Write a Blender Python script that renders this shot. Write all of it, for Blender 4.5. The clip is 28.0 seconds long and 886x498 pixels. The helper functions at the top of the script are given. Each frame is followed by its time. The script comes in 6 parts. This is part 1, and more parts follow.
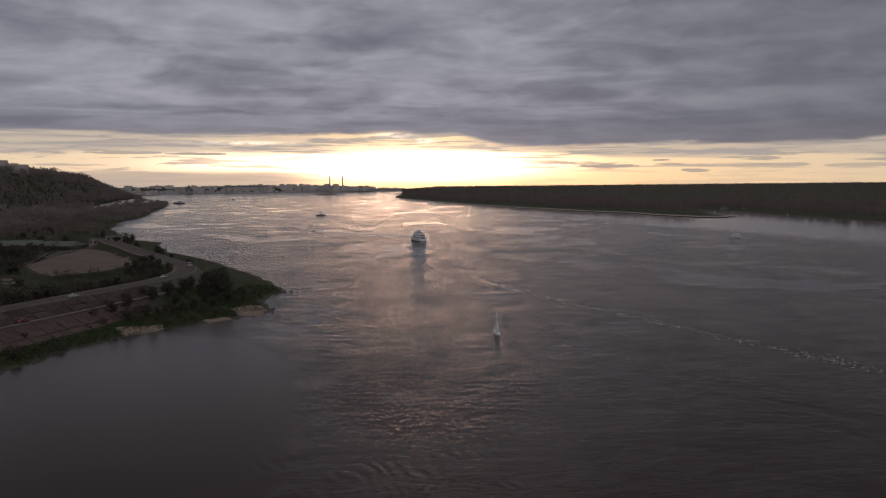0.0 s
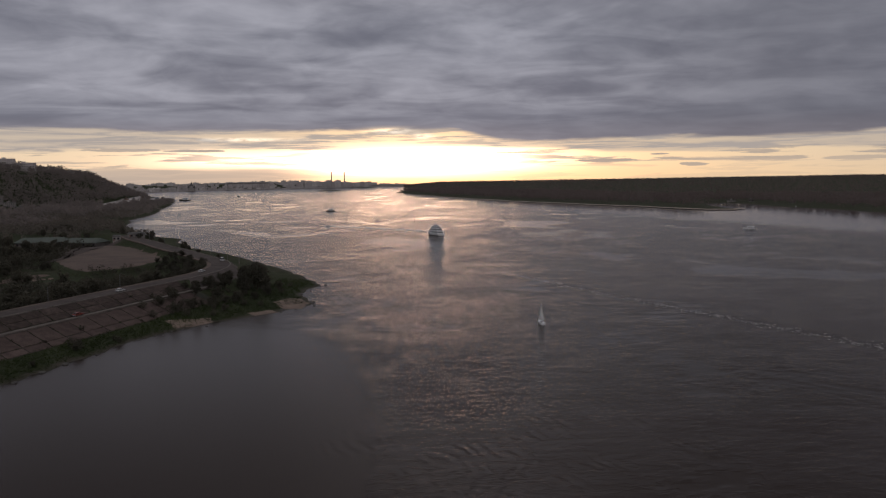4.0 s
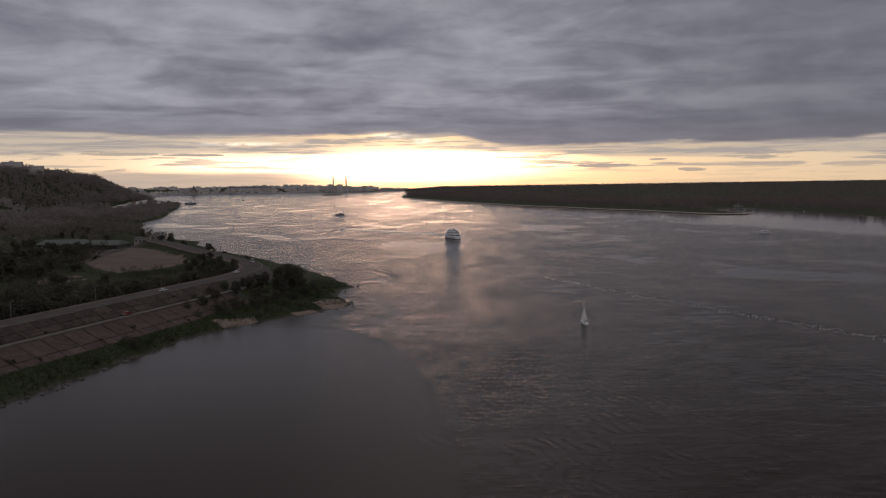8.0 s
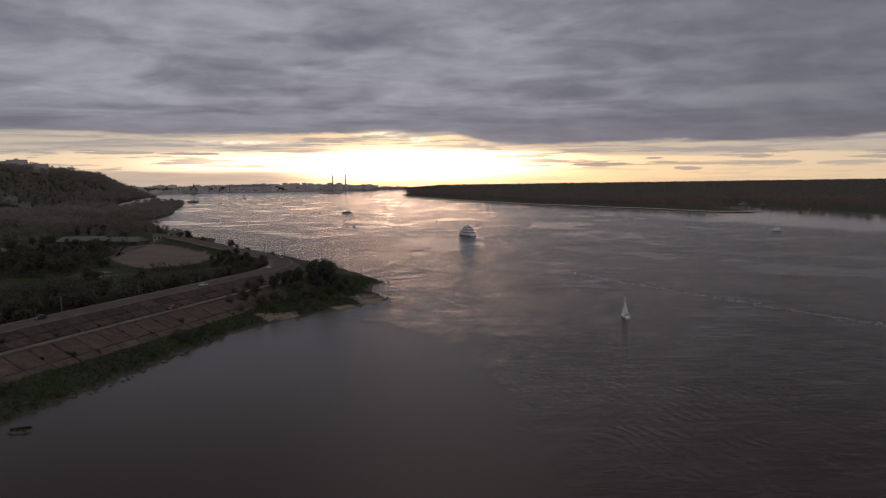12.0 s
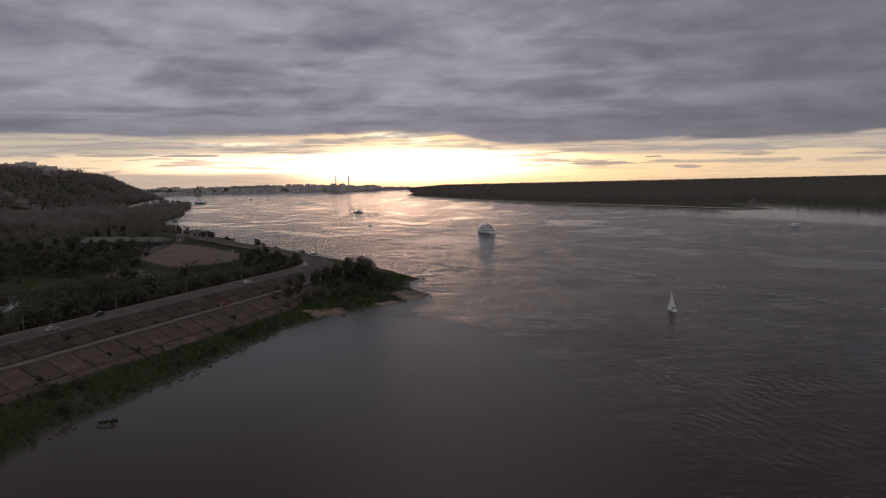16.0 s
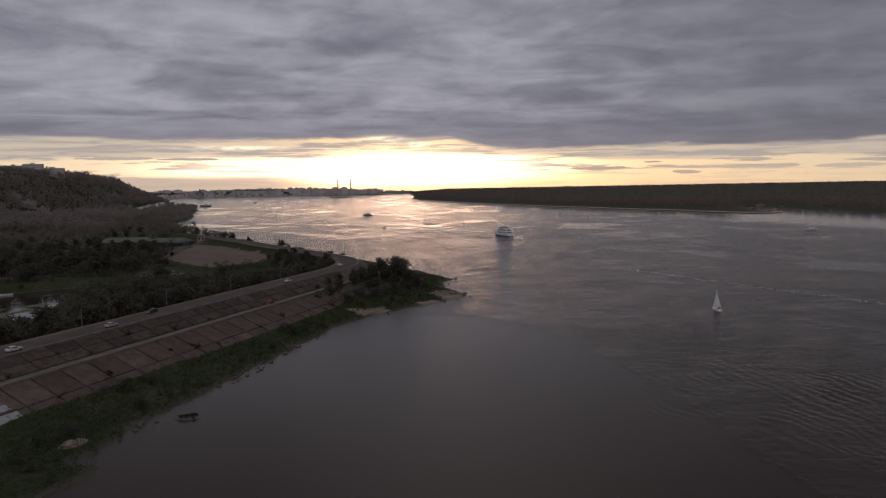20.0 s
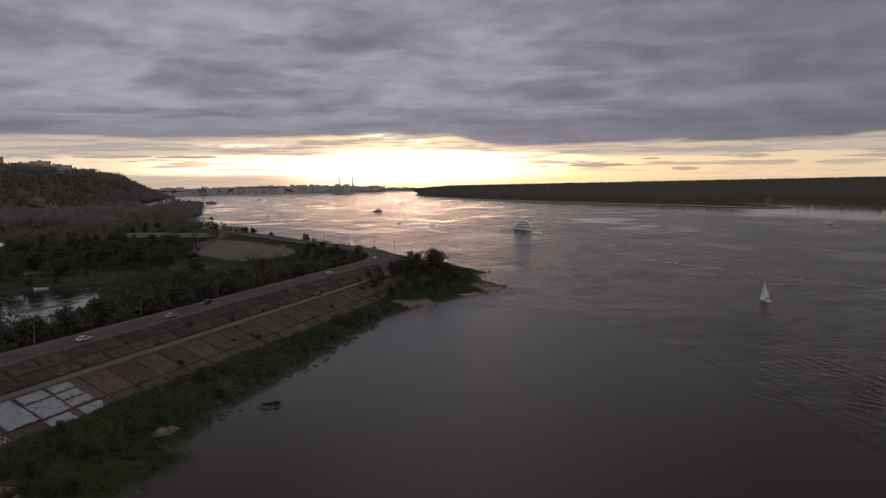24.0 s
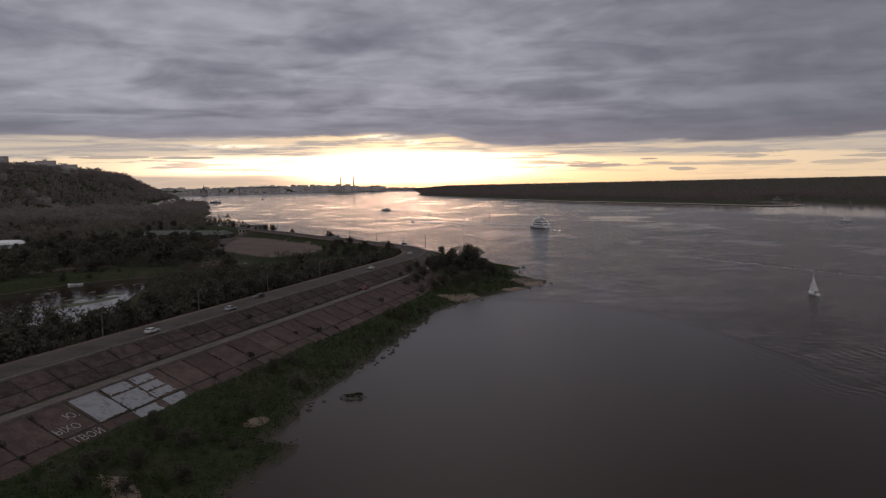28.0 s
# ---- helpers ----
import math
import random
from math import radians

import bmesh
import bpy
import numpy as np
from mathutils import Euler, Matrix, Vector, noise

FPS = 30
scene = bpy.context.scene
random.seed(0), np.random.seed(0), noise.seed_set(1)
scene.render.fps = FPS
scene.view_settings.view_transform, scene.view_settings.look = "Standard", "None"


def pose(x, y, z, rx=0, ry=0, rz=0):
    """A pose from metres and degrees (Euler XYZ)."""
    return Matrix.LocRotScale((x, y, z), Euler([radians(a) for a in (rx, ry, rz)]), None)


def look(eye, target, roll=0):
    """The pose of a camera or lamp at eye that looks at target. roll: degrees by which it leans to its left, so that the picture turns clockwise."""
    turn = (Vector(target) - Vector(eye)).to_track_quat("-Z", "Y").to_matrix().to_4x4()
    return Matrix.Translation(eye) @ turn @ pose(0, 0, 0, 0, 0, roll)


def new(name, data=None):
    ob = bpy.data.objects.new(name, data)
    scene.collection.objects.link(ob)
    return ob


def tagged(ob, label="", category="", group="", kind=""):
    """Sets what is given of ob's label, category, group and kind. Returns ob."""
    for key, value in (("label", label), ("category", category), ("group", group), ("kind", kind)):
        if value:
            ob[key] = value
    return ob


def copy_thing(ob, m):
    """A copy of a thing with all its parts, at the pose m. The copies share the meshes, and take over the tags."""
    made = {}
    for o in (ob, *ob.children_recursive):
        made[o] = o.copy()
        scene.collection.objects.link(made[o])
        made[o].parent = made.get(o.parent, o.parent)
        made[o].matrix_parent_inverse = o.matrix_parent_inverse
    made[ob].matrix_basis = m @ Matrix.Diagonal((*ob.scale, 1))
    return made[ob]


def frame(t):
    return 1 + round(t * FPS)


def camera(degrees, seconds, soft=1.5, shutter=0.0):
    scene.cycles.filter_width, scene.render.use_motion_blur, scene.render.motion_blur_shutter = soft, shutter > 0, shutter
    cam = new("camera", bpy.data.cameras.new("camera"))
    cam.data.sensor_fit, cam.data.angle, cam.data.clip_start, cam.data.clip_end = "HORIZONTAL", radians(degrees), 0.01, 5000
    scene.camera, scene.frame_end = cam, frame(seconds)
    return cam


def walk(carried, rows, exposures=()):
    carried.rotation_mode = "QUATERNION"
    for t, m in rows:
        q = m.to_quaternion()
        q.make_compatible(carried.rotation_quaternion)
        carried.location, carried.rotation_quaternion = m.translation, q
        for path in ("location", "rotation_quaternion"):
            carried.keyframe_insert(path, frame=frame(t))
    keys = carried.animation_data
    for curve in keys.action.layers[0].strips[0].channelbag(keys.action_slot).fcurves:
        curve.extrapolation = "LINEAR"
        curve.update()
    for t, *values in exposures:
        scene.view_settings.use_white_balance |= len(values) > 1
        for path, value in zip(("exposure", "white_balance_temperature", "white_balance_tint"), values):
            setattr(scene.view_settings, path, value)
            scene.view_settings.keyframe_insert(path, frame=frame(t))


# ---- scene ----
cam = camera(61.4, 28.0, soft=1.25)
PATH = [
    (0, -0.00, 0.00, 60.00, 84.786, 0.350, -4.434),
    (0.5, -2.34, -0.58, 59.94, 84.693, 0.445, -4.272),
    (1, -4.67, -1.15, 59.87, 84.833, 0.398, -4.548),
    (1.5, -7.01, -1.69, 59.80, 84.694, 0.401, -4.597),
    (2, -9.36, -2.21, 59.72, 84.635, 0.582, -4.612),
    (2.5, -11.70, -2.71, 59.63, 84.413, 0.836, -4.668),
    (3, -14.05, -3.19, 59.55, 84.593, 0.474, -4.689),
    (3.5, -16.41, -3.65, 59.45, 84.467, 0.574, -4.569),
    (5.5, -25.84, -5.27, 59.03, 84.396, 1.284, -4.905),
    (6, -28.20, -5.62, 58.91, 84.589, 0.573, -4.687),
    (6.5, -30.57, -5.96, 58.79, 84.524, 0.279, -4.382),
    (7, -32.94, -6.27, 58.66, 84.782, 0.361, -4.840),
    (7.5, -35.31, -6.56, 58.53, 84.766, 0.450, -4.770),
    (8, -37.69, -6.82, 58.39, 84.795, 0.632, -4.648),
    (8.5, -40.07, -7.07, 58.25, 84.632, 0.633, -4.800),
    (9, -42.45, -7.30, 58.10, 84.532, 0.607, -4.751),
    (9.5, -44.83, -7.50, 57.95, 84.474, 0.295, -4.720),
    (10, -47.21, -7.69, 57.79, 84.528, 0.365, -4.707),
    (10.5, -49.60, -7.85, 57.63, 84.590, 0.258, -4.782),
    (11, -51.99, -7.99, 57.46, 84.687, 0.536, -4.768),
    (11.5, -54.39, -8.11, 57.29, 84.512, 0.522, -4.882),
    (12, -56.78, -8.21, 57.11, 84.699, 0.598, -4.922),
    (12.5, -59.18, -8.29, 56.93, 84.802, 0.387, -4.729),
    (14.5, -68.81, -8.39, 56.14, 85.014, 0.658, -4.845),
    (15, -71.22, -8.37, 55.94, 84.909, 1.196, -4.947),
    (15.5, -73.63, -8.32, 55.72, 84.753, 0.972, -5.058),
    (16, -76.05, -8.25, 55.51, 84.709, 1.067, -4.922),
    (16.5, -78.47, -8.16, 55.28, 84.753, 0.680, -4.926),
    (17, -80.89, -8.05, 55.06, 84.830, 0.886, -4.836),
    (17.5, -83.32, -7.92, 54.82, 84.793, 1.098, -4.965),
    (18, -85.75, -7.76, 54.59, 84.807, 1.510, -4.963),
    (18.5, -88.18, -7.59, 54.34, 84.702, 1.209, -5.059),
    (19, -90.61, -7.39, 54.09, 84.824, 0.817, -4.910),
    (19.5, -93.05, -7.18, 53.84, 84.886, 0.822, -4.994),
    (20, -95.49, -6.94, 53.58, 85.042, 0.833, -5.017),
    (20.5, -97.93, -6.68, 53.32, 85.003, 0.776, -4.943),
    (21, -100.37, -6.40, 53.05, 84.974, 1.131, -5.024),
    (21.5, -102.82, -6.10, 52.78, 84.801, 1.105, -5.180),
    (23.5, -112.63, -4.68, 51.64, 84.834, 0.702, -5.157),
    (24, -115.09, -4.28, 51.34, 84.832, 0.985, -5.099),
    (24.5, -117.55, -3.85, 51.04, 84.745, 0.897, -5.159),
    (25, -120.02, -3.40, 50.73, 84.772, 0.700, -5.082),
    (25.5, -122.49, -2.93, 50.42, 84.899, 0.456, -5.155),
    (26, -124.96, -2.44, 50.11, 85.053, 0.421, -5.137),
    (26.5, -127.43, -1.93, 49.78, 85.073, 0.642, -5.123),
    (27, -129.91, -1.39, 49.46, 85.087, 1.208, -5.285),
    (27.5, -132.38, -0.84, 49.12, 84.982, 1.210, -5.398),
    (28, -134.86, -0.26, 48.79, 84.860, 1.035, -5.277),
]
walk(cam, [(t, pose(*p)) for t, *p in PATH], exposures=((0.0, 0.0), (9.0, 0.0), (28.0, 0.1)))

# ---- world and sun: a sunset under a grey cloud deck ----
SUN_AZ, SUN_EL = 2.2, 3.4          # degrees, clockwise from +Y, and above the horizon


class Nodes:
    """A short way to write node trees."""

    def __init__(self, tree):
        self.tree = tree
        tree.nodes.clear()

    def add(self, kind, **given):
        node = self.tree.nodes.new(kind)
        for key, value in given.items():
            node.inputs[key].default_value = value
        return node

    def link(self, a, b):
        self.tree.links.new(a, b)

    def math(self, op, *args, clamp=False):
        node = self.tree.nodes.new("ShaderNodeMath")
        node.operation, node.use_clamp = op, clamp
        for i, a in enumerate(args):
            if isinstance(a, (int, float)):
                node.inputs[i].default_value = a
            else:
                self.link(a, node.inputs[i])
        return node.outputs[0]

    def step(self, value, low, high, a=0.0, b=1.0):
        node = self.tree.nodes.new("ShaderNodeMapRange")
        node.interpolation_type = "SMOOTHSTEP"
        self.link(value, node.inputs[0])
        for i, x in enumerate((low, high, a, b)):
            if isinstance(x, (int, float)):
                node.inputs[i + 1].default_value = x
            else:
                self.link(x, node.inputs[i + 1])
        return node.outputs[0]

    def mix(self, fac, a, b, blend="MIX"):
        node = self.tree.nodes.new("ShaderNodeMix")
        node.data_type, node.blend_type = "RGBA", blend
        for value, socket in ((fac, node.inputs[0]), (a, node.inputs[6]), (b, node.inputs[7])):
            if isinstance(value, (int, float)):
                socket.default_value = value
            elif isinstance(value, tuple):
                socket.default_value = (*value, 1.0)
            else:
                self.link(value, socket)
        return node.outputs[2]

    def noise(self, vector, scale, detail=4.0, rough=0.55, stretch=None, distortion=0.0):
        if stretch:
            m = self.tree.nodes.new("ShaderNodeMapping")
            m.inputs["Scale"].default_value = stretch
            self.link(vector, m.inputs[0])
            vector = m.outputs[0]
        node = self.add("ShaderNodeTexNoise", Scale=scale, Detail=detail, Roughness=rough, Distortion=distortion)
        self.link(vector, node.inputs["Vector"])
        return node.outputs[0]


world = bpy.data.worlds.new("evening_sky")
scene.world = world
world.use_nodes = True
W = Nodes(world.node_tree)
coord = W.add("ShaderNodeTexCoord")
axes = W.add("ShaderNodeSeparateXYZ")
W.link(coord.outputs["Generated"], axes.inputs[0])
az = W.math("MULTIPLY", W.math("ARCTAN2", axes.outputs[0], axes.outputs[1]), 57.2958)
el = W.math("MULTIPLY", W.math("ARCSINE", axes.outputs[2]), 57.2958)
flat = W.add("ShaderNodeCombineXYZ")
W.link(az, flat.inputs[0])
W.link(el, flat.inputs[1])
plane = flat.outputs[0]


def blob(a, e, wide, high, soft=1.0):
    """1 in the middle of an ellipse of the sky, 0 outside it."""
    x = W.math("DIVIDE", W.math("SUBTRACT", az, a), wide)
    y = W.math("DIVIDE", W.math("SUBTRACT", el, e), high)
    r = W.math("ADD", W.math("MULTIPLY", x, x), W.math("MULTIPLY", y, y))
    return W.math("EXPONENT", W.math("MULTIPLY", r, -soft))


sky = W.add("ShaderNodeTexSky")
sky.sky_type, sky.sun_disc = "NISHITA", False
sky.sun_elevation, sky.sun_rotation = radians(SUN_EL), radians(SUN_AZ)
sky_dim = W.mix(1.0, sky.outputs[0], (0.02, 0.02, 0.02), "MULTIPLY")

# the clear strip under the clouds
wide_glow = blob(1.0, 1.9, 26.0, 6.0)
core = W.math("ADD", blob(2.2, 1.35, 8.5, 1.25), W.math("MULTIPLY", blob(-12.5, 1.6, 4.5, 0.9), 0.25))
strip = W.mix(wide_glow, (0.58, 0.48, 0.38), W.mix(W.step(az, -22.0, 8.0), (0.80, 0.68, 0.53), (0.80, 0.66, 0.46)))
low = W.math("MULTIPLY", W.step(el, -0.3, 1.3, 1.0, 0.0), W.step(az, -8.0, 2.0))
strip = W.mix(W.math("MULTIPLY", low, 0.45), strip, (0.74, 0.555, 0.345))
strip = W.mix(1.0, strip, sky_dim, "ADD")
core_color = W.mix(1.0, (0.85, 0.80, 0.72), core, "MULTIPLY")
strip = W.mix(1.0, strip, core_color, "ADD")
# the sun itself stands behind thin cloud in the middle of the strip
veiled_sun = W.math("ADD", blob(2.2, 1.2, 7.5, 0.8), W.math("MULTIPLY", blob(-11.0, 1.3, 5.0, 0.5), 0.14))
strip = W.mix(1.0, strip, W.mix(1.0, (5.6, 3.1, 2.3), veiled_sun, "MULTIPLY"), "ADD")
# a low mauve bank on the horizon, away from the sun
bank_top = W.math("ADD", el, W.math("MULTIPLY", W.noise(plane, 1.0, 4.0, 0.55, (0.10, 0.9, 1.0), 0.2), -0.5))
bank = W.math("MULTIPLY", W.step(bank_top, 0.62, 0.28), W.step(az, -2.0, -9.0, 0.0, 0.75))
strip = W.mix(bank, strip, (0.44, 0.365, 0.32))
# thin bars of cloud in the strip
bars = W.noise(plane, 1.0, 6.0, 0.62, (0.13, 2.3, 1.0), 0.4)
bar_mask = W.math("MULTIPLY", W.step(bars, 0.50, 0.58), W.math("MULTIPLY", W.step(core, 0.6, 0.15, 0.0, 0.8), W.step(el, 0.5, 1.1, 0.25, 1.0)))
ragged = W.noise(plane, 1.0, 5.0, 0.62, (0.7, 4.5, 1.0), 0.5)
for a, e, w, h, k in ((16.8, 1.03, 2.9, 0.15, 0.9), (23.0, 0.66, 1.2, 0.16, 0.8), (28.2, 1.0, 3.6, 0.15, 0.7), (33.5, 0.92, 3.0, 0.16, 0.6), (20.6, 1.43, 0.9, 0.08, 0.9),
                      (26.5, 1.55, 2.4, 0.08, 0.7), (-18.5, 2.12, 3.0, 0.13, 0.8), (-13.5, 2.06, 2.6, 0.11, 0.9), (-22.0, 1.25, 3.0, 0.08, 0.5), (10.5, 1.72, 3.2, 0.07, 0.7)):
    shape = W.math("ADD", blob(a, e, w, h), W.math("MULTIPLY", W.math("SUBTRACT", ragged, 0.5), 1.1))
    bar_mask = W.math("MAXIMUM", bar_mask, W.math("MULTIPLY", W.step(shape, 0.42, 0.58), k))
strip = W.mix(bar_mask, strip, (0.375, 0.32, 0.29))
# a thin pale veil between the strip and the deck
veil_edge = W.math("ADD", el, W.math("MULTIPLY", W.math("SUBTRACT", W.noise(plane, 1.0, 6.0, 0.6, (0.10, 0.9, 1.0), 0.4), 0.5), 1.0))
veil_edge = W.math("ADD", veil_edge, W.step(az, 8.0, 20.0, 0.0, 0.45))
veil_thick = W.math("ADD", W.step(az, -9.0, 1.0, 0.78, 0.50), W.step(az, 4.0, 9.0, 0.0, 0.25))
veil = W.math("MULTIPLY", W.step(veil_edge, 1.98, 2.28), W.math("MULTIPLY", veil_thick, W.step(bars, 0.36, 0.62, 0.72, 1.1)), clamp=True)
strip = W.mix(veil, strip, W.mix(core, (0.40, 0.355, 0.335), (0.62, 0.53, 0.47)))

# the deck: clouds on a level sheet, drawn together towards the horizon
depth = W.math("ADD", W.math("MAXIMUM", axes.outputs[2], 0.0), 0.075)
level = W.add("ShaderNodeCombineXYZ")
W.link(W.math("DIVIDE", axes.outputs[0], depth), level.inputs[0])
W.link(W.math("DIVIDE", axes.outputs[1], depth), level.inputs[1])
level = level.outputs[0]
edge_noise = W.noise(plane, 1.0, 6.0, 0.58, (0.11, 0.9, 1.0), 0.4)
edge = W.math("ADD", el, W.math("MULTIPLY", W.math("SUBTRACT", edge_noise, 0.5), 1.1))
edge = W.math("ADD", edge, W.step(az, 4.5, 9.5, 0.0, 0.9))
deck_mask = W.step(edge, 3.38, 3.72)
for a, e, w, h in ((3.1, 3.05, 0.8, 0.2), (0.4, 3.5, 1.6, 0.22), (5.6, 2.9, 1.2, 0.12)):
    deck_mask = W.math("SUBTRACT", deck_mask, W.math("MULTIPLY", blob(a, e, w, h), 0.85), clamp=True)
big = W.noise(level, 0.62, 3.0, 0.5, (0.7, 1.0, 1.0), 0.8)
mid = W.noise(level, 1.5, 5.0, 0.52, (0.85, 1.0, 1.0), 0.7)
fine = W.noise(plane, 1.0, 4.0, 0.5, (0.30, 0.80, 1.0), 0.5)
tone = W.math("ADD", W.math("ADD", W.math("MULTIPLY", big, 0.36), W.math("MULTIPLY", mid, 0.44)), W.math("MULTIPLY", fine, 0.20))
shade = W.math("MULTIPLY", W.step(tone, 0.32, 0.71), W.step(az, 10.0, 33.0, 1.0, 0.5))
shade = W.math("MULTIPLY", shade, W.step(el, 3.4, 6.0, 0.45, 1.0))
deck = W.mix(shade, (0.155, 0.158, 0.196), (0.405, 0.404, 0.460))
deck = W.mix(W.step(az, 8.0, 30.0, 0.0, 0.2), deck, (0.0, 0.0, 0.0))
sunward = blob(7.0, 10.0, 14.5, 60.0)
around = W.mix(W.step(W.math("ABSOLUTE", az), 55.0, 120.0), W.mix(sunward, (0.078, 0.072, 0.074), (0.305, 0.282, 0.284)), (0.50, 0.49, 0.535))
around = W.mix(1.0, around, W.mix(W.step(tone, 0.38, 0.62), (0.80, 0.80, 0.80), (1.2, 1.2, 1.2)), "MULTIPLY")
deck = W.mix(W.step(el, 11.5, 20.0, 0.0, 0.9), deck, around)
deck = W.mix(W.step(W.math("ABSOLUTE", az), 60.0, 120.0, 0.0, 0.8), deck, (0.48, 0.47, 0.515))
deck = W.mix(W.step(el, 27.0, 62.0, 0.0, 0.85), deck, (0.455, 0.450, 0.482))
under = W.math("MULTIPLY", W.step(el, 4.6, 2.4), W.step(az, 4.0, 14.0, 0.30, 0.14))
deck = W.mix(under, deck, W.mix(core, (0.39, 0.295, 0.285), (0.80, 0.61, 0.48)))
rosy = W.math("MULTIPLY", W.math("MULTIPLY", W.step(el, 10.5, 5.0), blob(2.0, 5.0, 24.0, 60.0)), 0.05)
deck = W.mix(rosy, deck, (0.44, 0.30, 0.31))
whole = W.mix(deck_mask, strip, deck)
gaps = W.math("ADD", blob(3.1, 3.05, 0.7, 0.2), W.math("ADD", W.math("MULTIPLY", blob(0.6, 3.45, 1.5, 0.2), 0.8), W.math("MULTIPLY", blob(-10.2, 2.87, 3.0, 0.13), 0.75)))
gaps = W.math("MULTIPLY", gaps, W.step(W.noise(plane, 1.0, 3.0, 0.6, (0.9, 3.5, 1.0)), 0.3, 0.6))
whole = W.mix(1.0, whole, W.mix(1.0, (0.75, 0.68, 0.55), gaps, "MULTIPLY"), "ADD")
whole = W.mix(W.step(el, -0.4, -2.0), whole, (0.03, 0.028, 0.027))
back = W.add("ShaderNodeBackground", Strength=1.0)
W.link(whole, back.inputs[0])
out = W.add("ShaderNodeOutputWorld")
W.link(back.outputs[0], out.inputs[0])

sun = new("sun", bpy.data.lights.new("sun", "SUN"))
sun.data.energy, sun.data.angle, sun.data.color = 0.02, radians(130.0), (1.0, 0.78, 0.52)
a, e = radians(SUN_AZ), radians(SUN_EL)
sun.matrix_world = look((0, 0, 300), (-300 * math.sin(a), -300 * math.cos(a), 300 - 300 * math.tan(e)))


# ---- materials ----
def material(name, dark, light, scale=0.5, rough=0.8, metal=0.0, bump=0.3, stretch=None, random_tint=0.0, fine=8.0, low=0.35, high=0.65, spec=0.5):
    """A surface whose colour goes between two tones at two scales, with fine relief."""
    m = bpy.data.materials.new(name)
    m.use_nodes = True
    N = Nodes(m.node_tree)
    place = N.add("ShaderNodeNewGeometry").outputs["Position"]
    coarse = N.noise(place, scale, 5.0, 0.6, stretch)
    grain = N.noise(place, scale * fine, 3.0, 0.6, stretch)
    f = N.step(N.math("ADD", N.math("MULTIPLY", coarse, 0.65), N.math("MULTIPLY", grain, 0.35)), low, high)
    color = N.mix(f, dark, light)
    if random_tint:
        info = N.add("ShaderNodeObjectInfo").outputs["Random"]
        color = N.mix(N.math("MULTIPLY", info, random_tint), color, tuple(0.45 * c for c in dark))
    bsdf = N.add("ShaderNodeBsdfPrincipled", Roughness=rough, Metallic=metal)
    bsdf.inputs["Specular IOR Level"].default_value = spec
    N.link(color, bsdf.inputs["Base Color"])
    if bump:
        b = N.add("ShaderNodeBump", Strength=bump, Distance=0.15)
        N.link(grain, b.inputs["Height"])
        N.link(b.outputs[0], bsdf.inputs["Normal"])
    o = N.add("ShaderNodeOutputMaterial")
    N.link(bsdf.outputs[0], o.inputs[0])
    return m


def leaf_material(name, dark, light, lucent=0.35):
    m = bpy.data.materials.new(name)
    m.use_nodes = True
    N = Nodes(m.node_tree)
    geo = N.add("ShaderNodeNewGeometry")
    info = N.add("ShaderNodeObjectInfo").outputs["Random"]
    v = N.math("ADD", N.math("MULTIPLY", geo.outputs["Random Per Island"], 0.45), N.math("MULTIPLY", info, 0.55))
    patch = N.noise(geo.outputs["Position"], 0.02, 3.0)
    color = N.mix(N.math("MULTIPLY", N.math("ADD", v, N.step(patch, 0.4, 0.6)), 0.5), dark, light)
    bsdf = N.add("ShaderNodeBsdfPrincipled", Roughness=0.75)
    bsdf.inputs["Specular IOR Level"].default_value = 0.2
    N.link(color, bsdf.inputs["Base Color"])
    thin, both = N.add("ShaderNodeBsdfTranslucent"), N.add("ShaderNodeMixShader", Fac=lucent)
    N.link(color, thin.inputs[0])
    N.link(bsdf.outputs[0], both.inputs[1])
    N.link(thin.outputs[0], both.inputs[2])
    o = N.add("ShaderNodeOutputMaterial")
    N.link(both.outputs[0], o.inputs[0])
    return m


